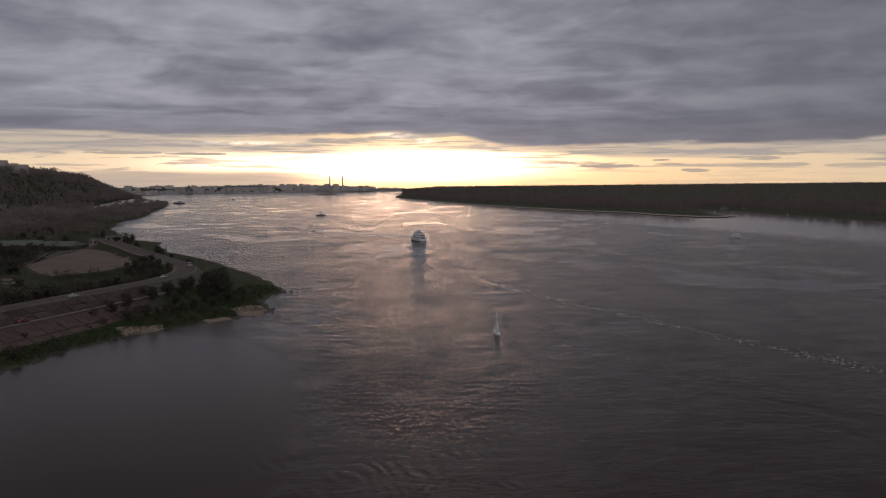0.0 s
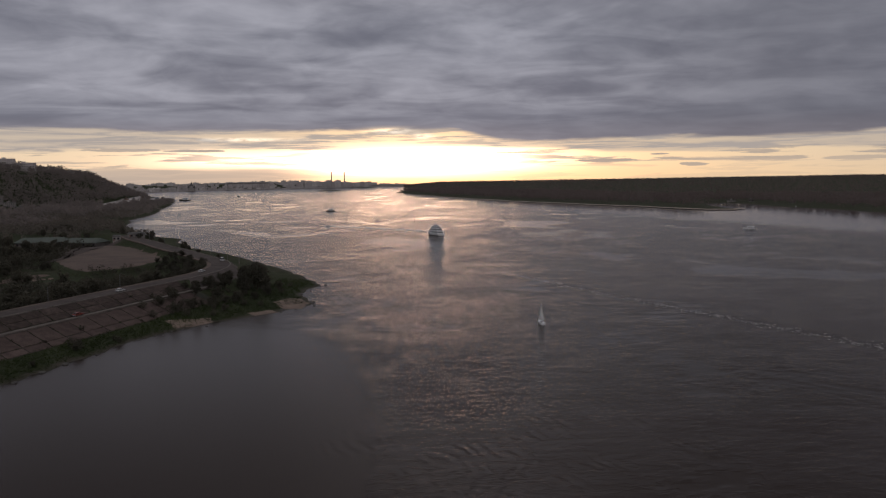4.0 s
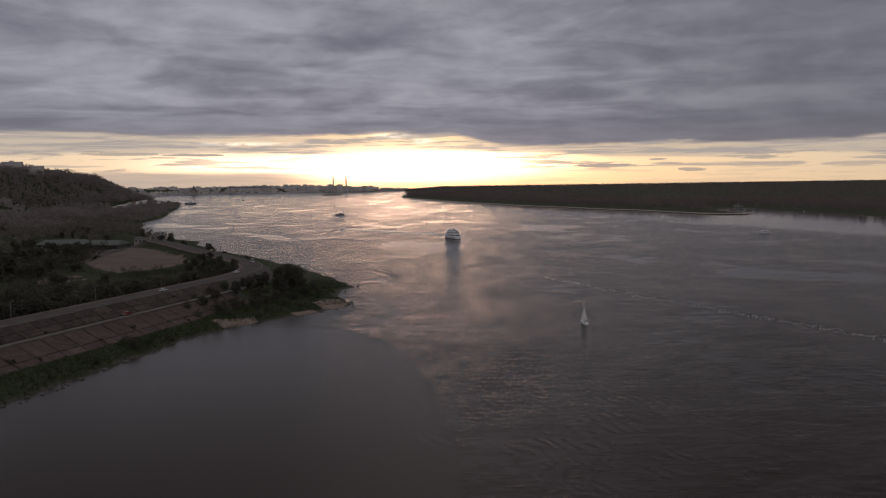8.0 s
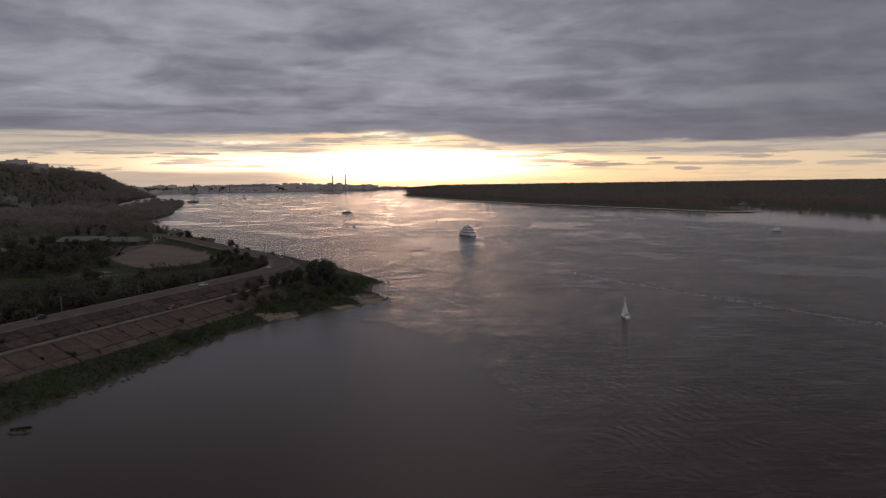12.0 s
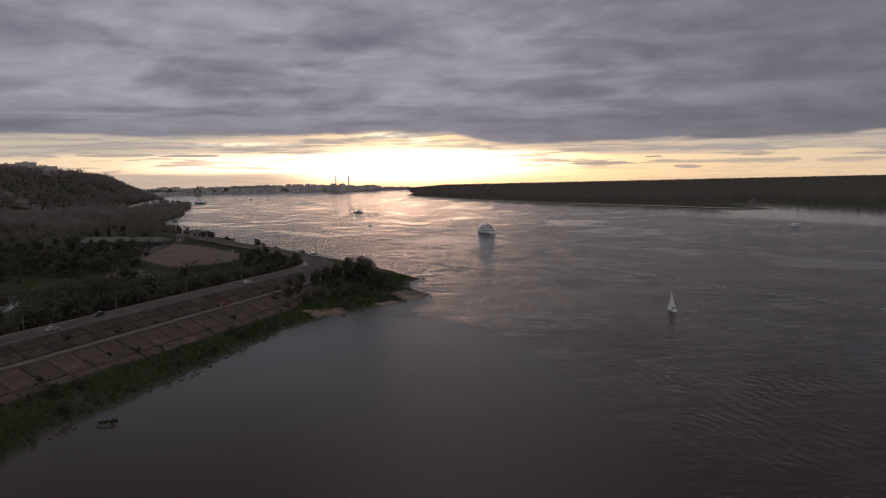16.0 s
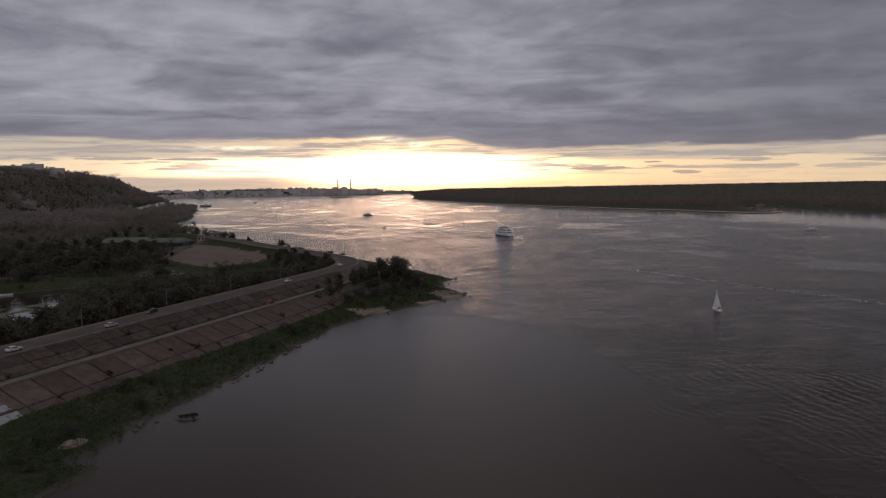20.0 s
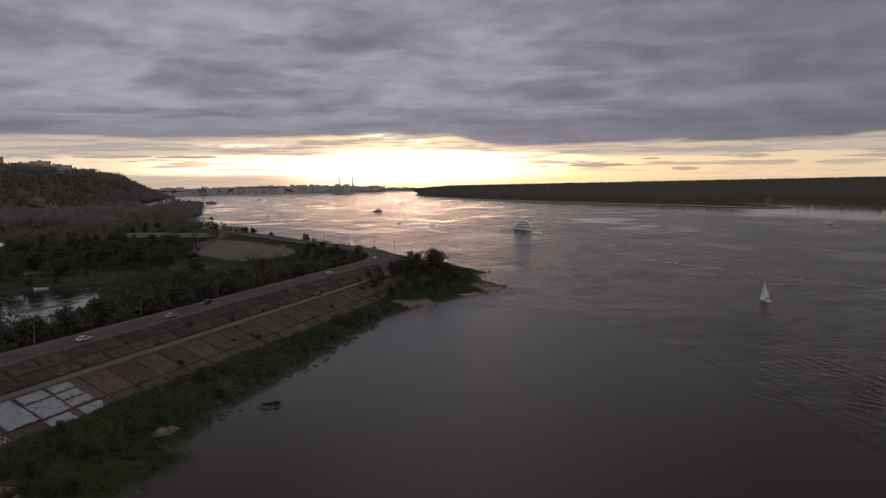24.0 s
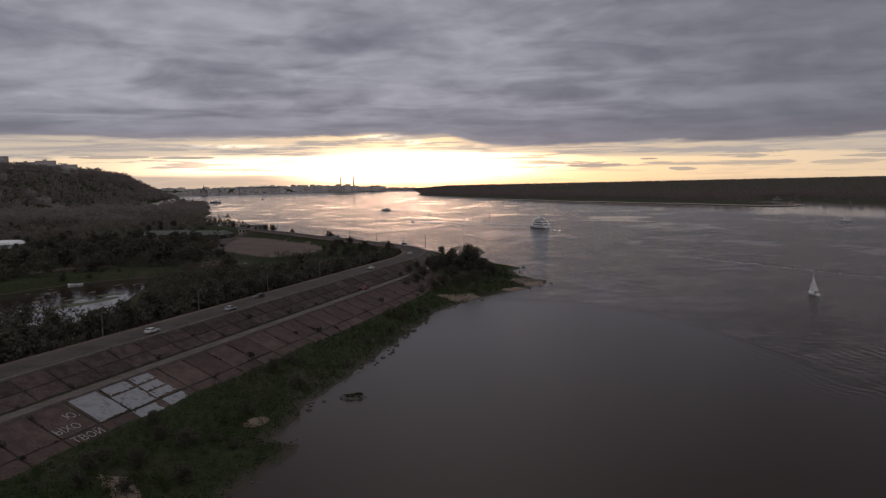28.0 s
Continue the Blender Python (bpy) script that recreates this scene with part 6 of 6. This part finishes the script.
for text, s, c, size in (("Ю.", 57.0, -235.6, 2.6), ("ЫХО", 51.8, -232.6, 2.6), ("ТВОЙ", 52.8, -229.0, 2.6)):
    data = bpy.data.curves.new("letters", "FONT")
    data.body, data.size, data.extrude = text, size, 0.01
    temp = new("letters", data)
    temp.matrix_basis = Matrix.Translation(slope_point(1, s, c, 0.14)) @ Matrix((ALONG, UP, OUT)).transposed().to_4x4()
    bpy.context.view_layer.update()
    me = bpy.data.meshes.new_from_object(temp.evaluated_get(bpy.context.evaluated_depsgraph_get()))
    me.materials.clear()
    me.materials.append(M_LETTER)
    m = temp.matrix_basis.copy()
    bpy.data.objects.remove(temp)
    ob = new("letters", me)
    ob.matrix_basis = m
    tagged(ob, "faded white painted letters on the slabs", "lettering", "letters on the dam")

# ---- slabs of the dam, piece by piece ----
def slab_mesh(which, s0, s1, c0, c1, name):
    """One slab: top and sides, with its rim a little rounded off."""
    mid = ((s0 + s1) / 2, (c0 + c1) / 2)
    verts, faces = [], []
    for lift, draw in ((-0.16, 0.0), (0.0, 0.0), (0.045, 0.12)):
        for s, c in ((s0, c0), (s1, c0), (s1, c1), (s0, c1)):
            s2, c2 = s + (mid[0] - s) * draw / 4, c + (mid[1] - c) * draw / 4
            p = Vector(slope_point(which, s2, c2, lift)) - Vector(slope_point(which, *mid))
            verts.append(p)
    for k in (0, 4):
        for i in range(4):
            j = (i + 1) % 4
            faces.append((k + i, k + j, k + 4 + j, k + 4 + i))
    faces.append((8, 9, 10, 11))
    me = bpy.data.meshes.new(name)
    me.from_pydata(verts, [], faces)
    me.materials.append(M_SLAB if which else M_SLAB_OLD)
    return me


ROWS = ((1, -240.7, -231.5), (1, -231.2, -227.6), (0, -254.9, -250.4), (0, -250.2, -246.3))
for which, c0, c1 in ROWS:
    meshes = [slab_mesh(which, 0.16 + 0.05 * k, PITCH - 0.16 - 0.08 * k, c0 + 0.05 * k, c1 - 0.04 * k, "slab") for k in range(3)]
    for i in range(-14, 27):
        s = FIRST + PITCH * i
        if i > 25 and which:
            continue
        ob = new("slab", meshes[i % 3])
        ob.parent = embankment
        mid = slope_point(which, s + PITCH / 2, (c0 + c1) / 2)
        ob.matrix_basis = pose(mid[0], mid[1], mid[2] + random.uniform(-0.02, 0.02), random.uniform(-0.15, 0.15), random.uniform(-0.15, 0.15), random.uniform(-0.3, 0.3))

walkway = tagged(new("walkway"), "pale concrete walkway on the bench of the dam", "walkway", kind="structure")
me = bpy.data.meshes.new("walkway_slab")
bm = block(-PITCH / 2 + 0.03, PITCH / 2 - 0.03, -2.45, 1.2, -0.6, 0.0)
box(bm, -PITCH / 2 + 0.03, PITCH / 2 - 0.03, -2.95, -2.47, -0.6, 0.32)
bm.to_mesh(me)
bm.free()
me.materials.append(M_WALK)
for i in range(-14, 28):
    ob = new("walkway_slab", me)
    ob.parent = walkway
    x, y, _ = dam(FIRST + PITCH * (i + 0.5), -243.4)
    ob.matrix_basis = pose(x, y, 6.82 + random.uniform(-0.02, 0.02), 0, 0, 66.8)
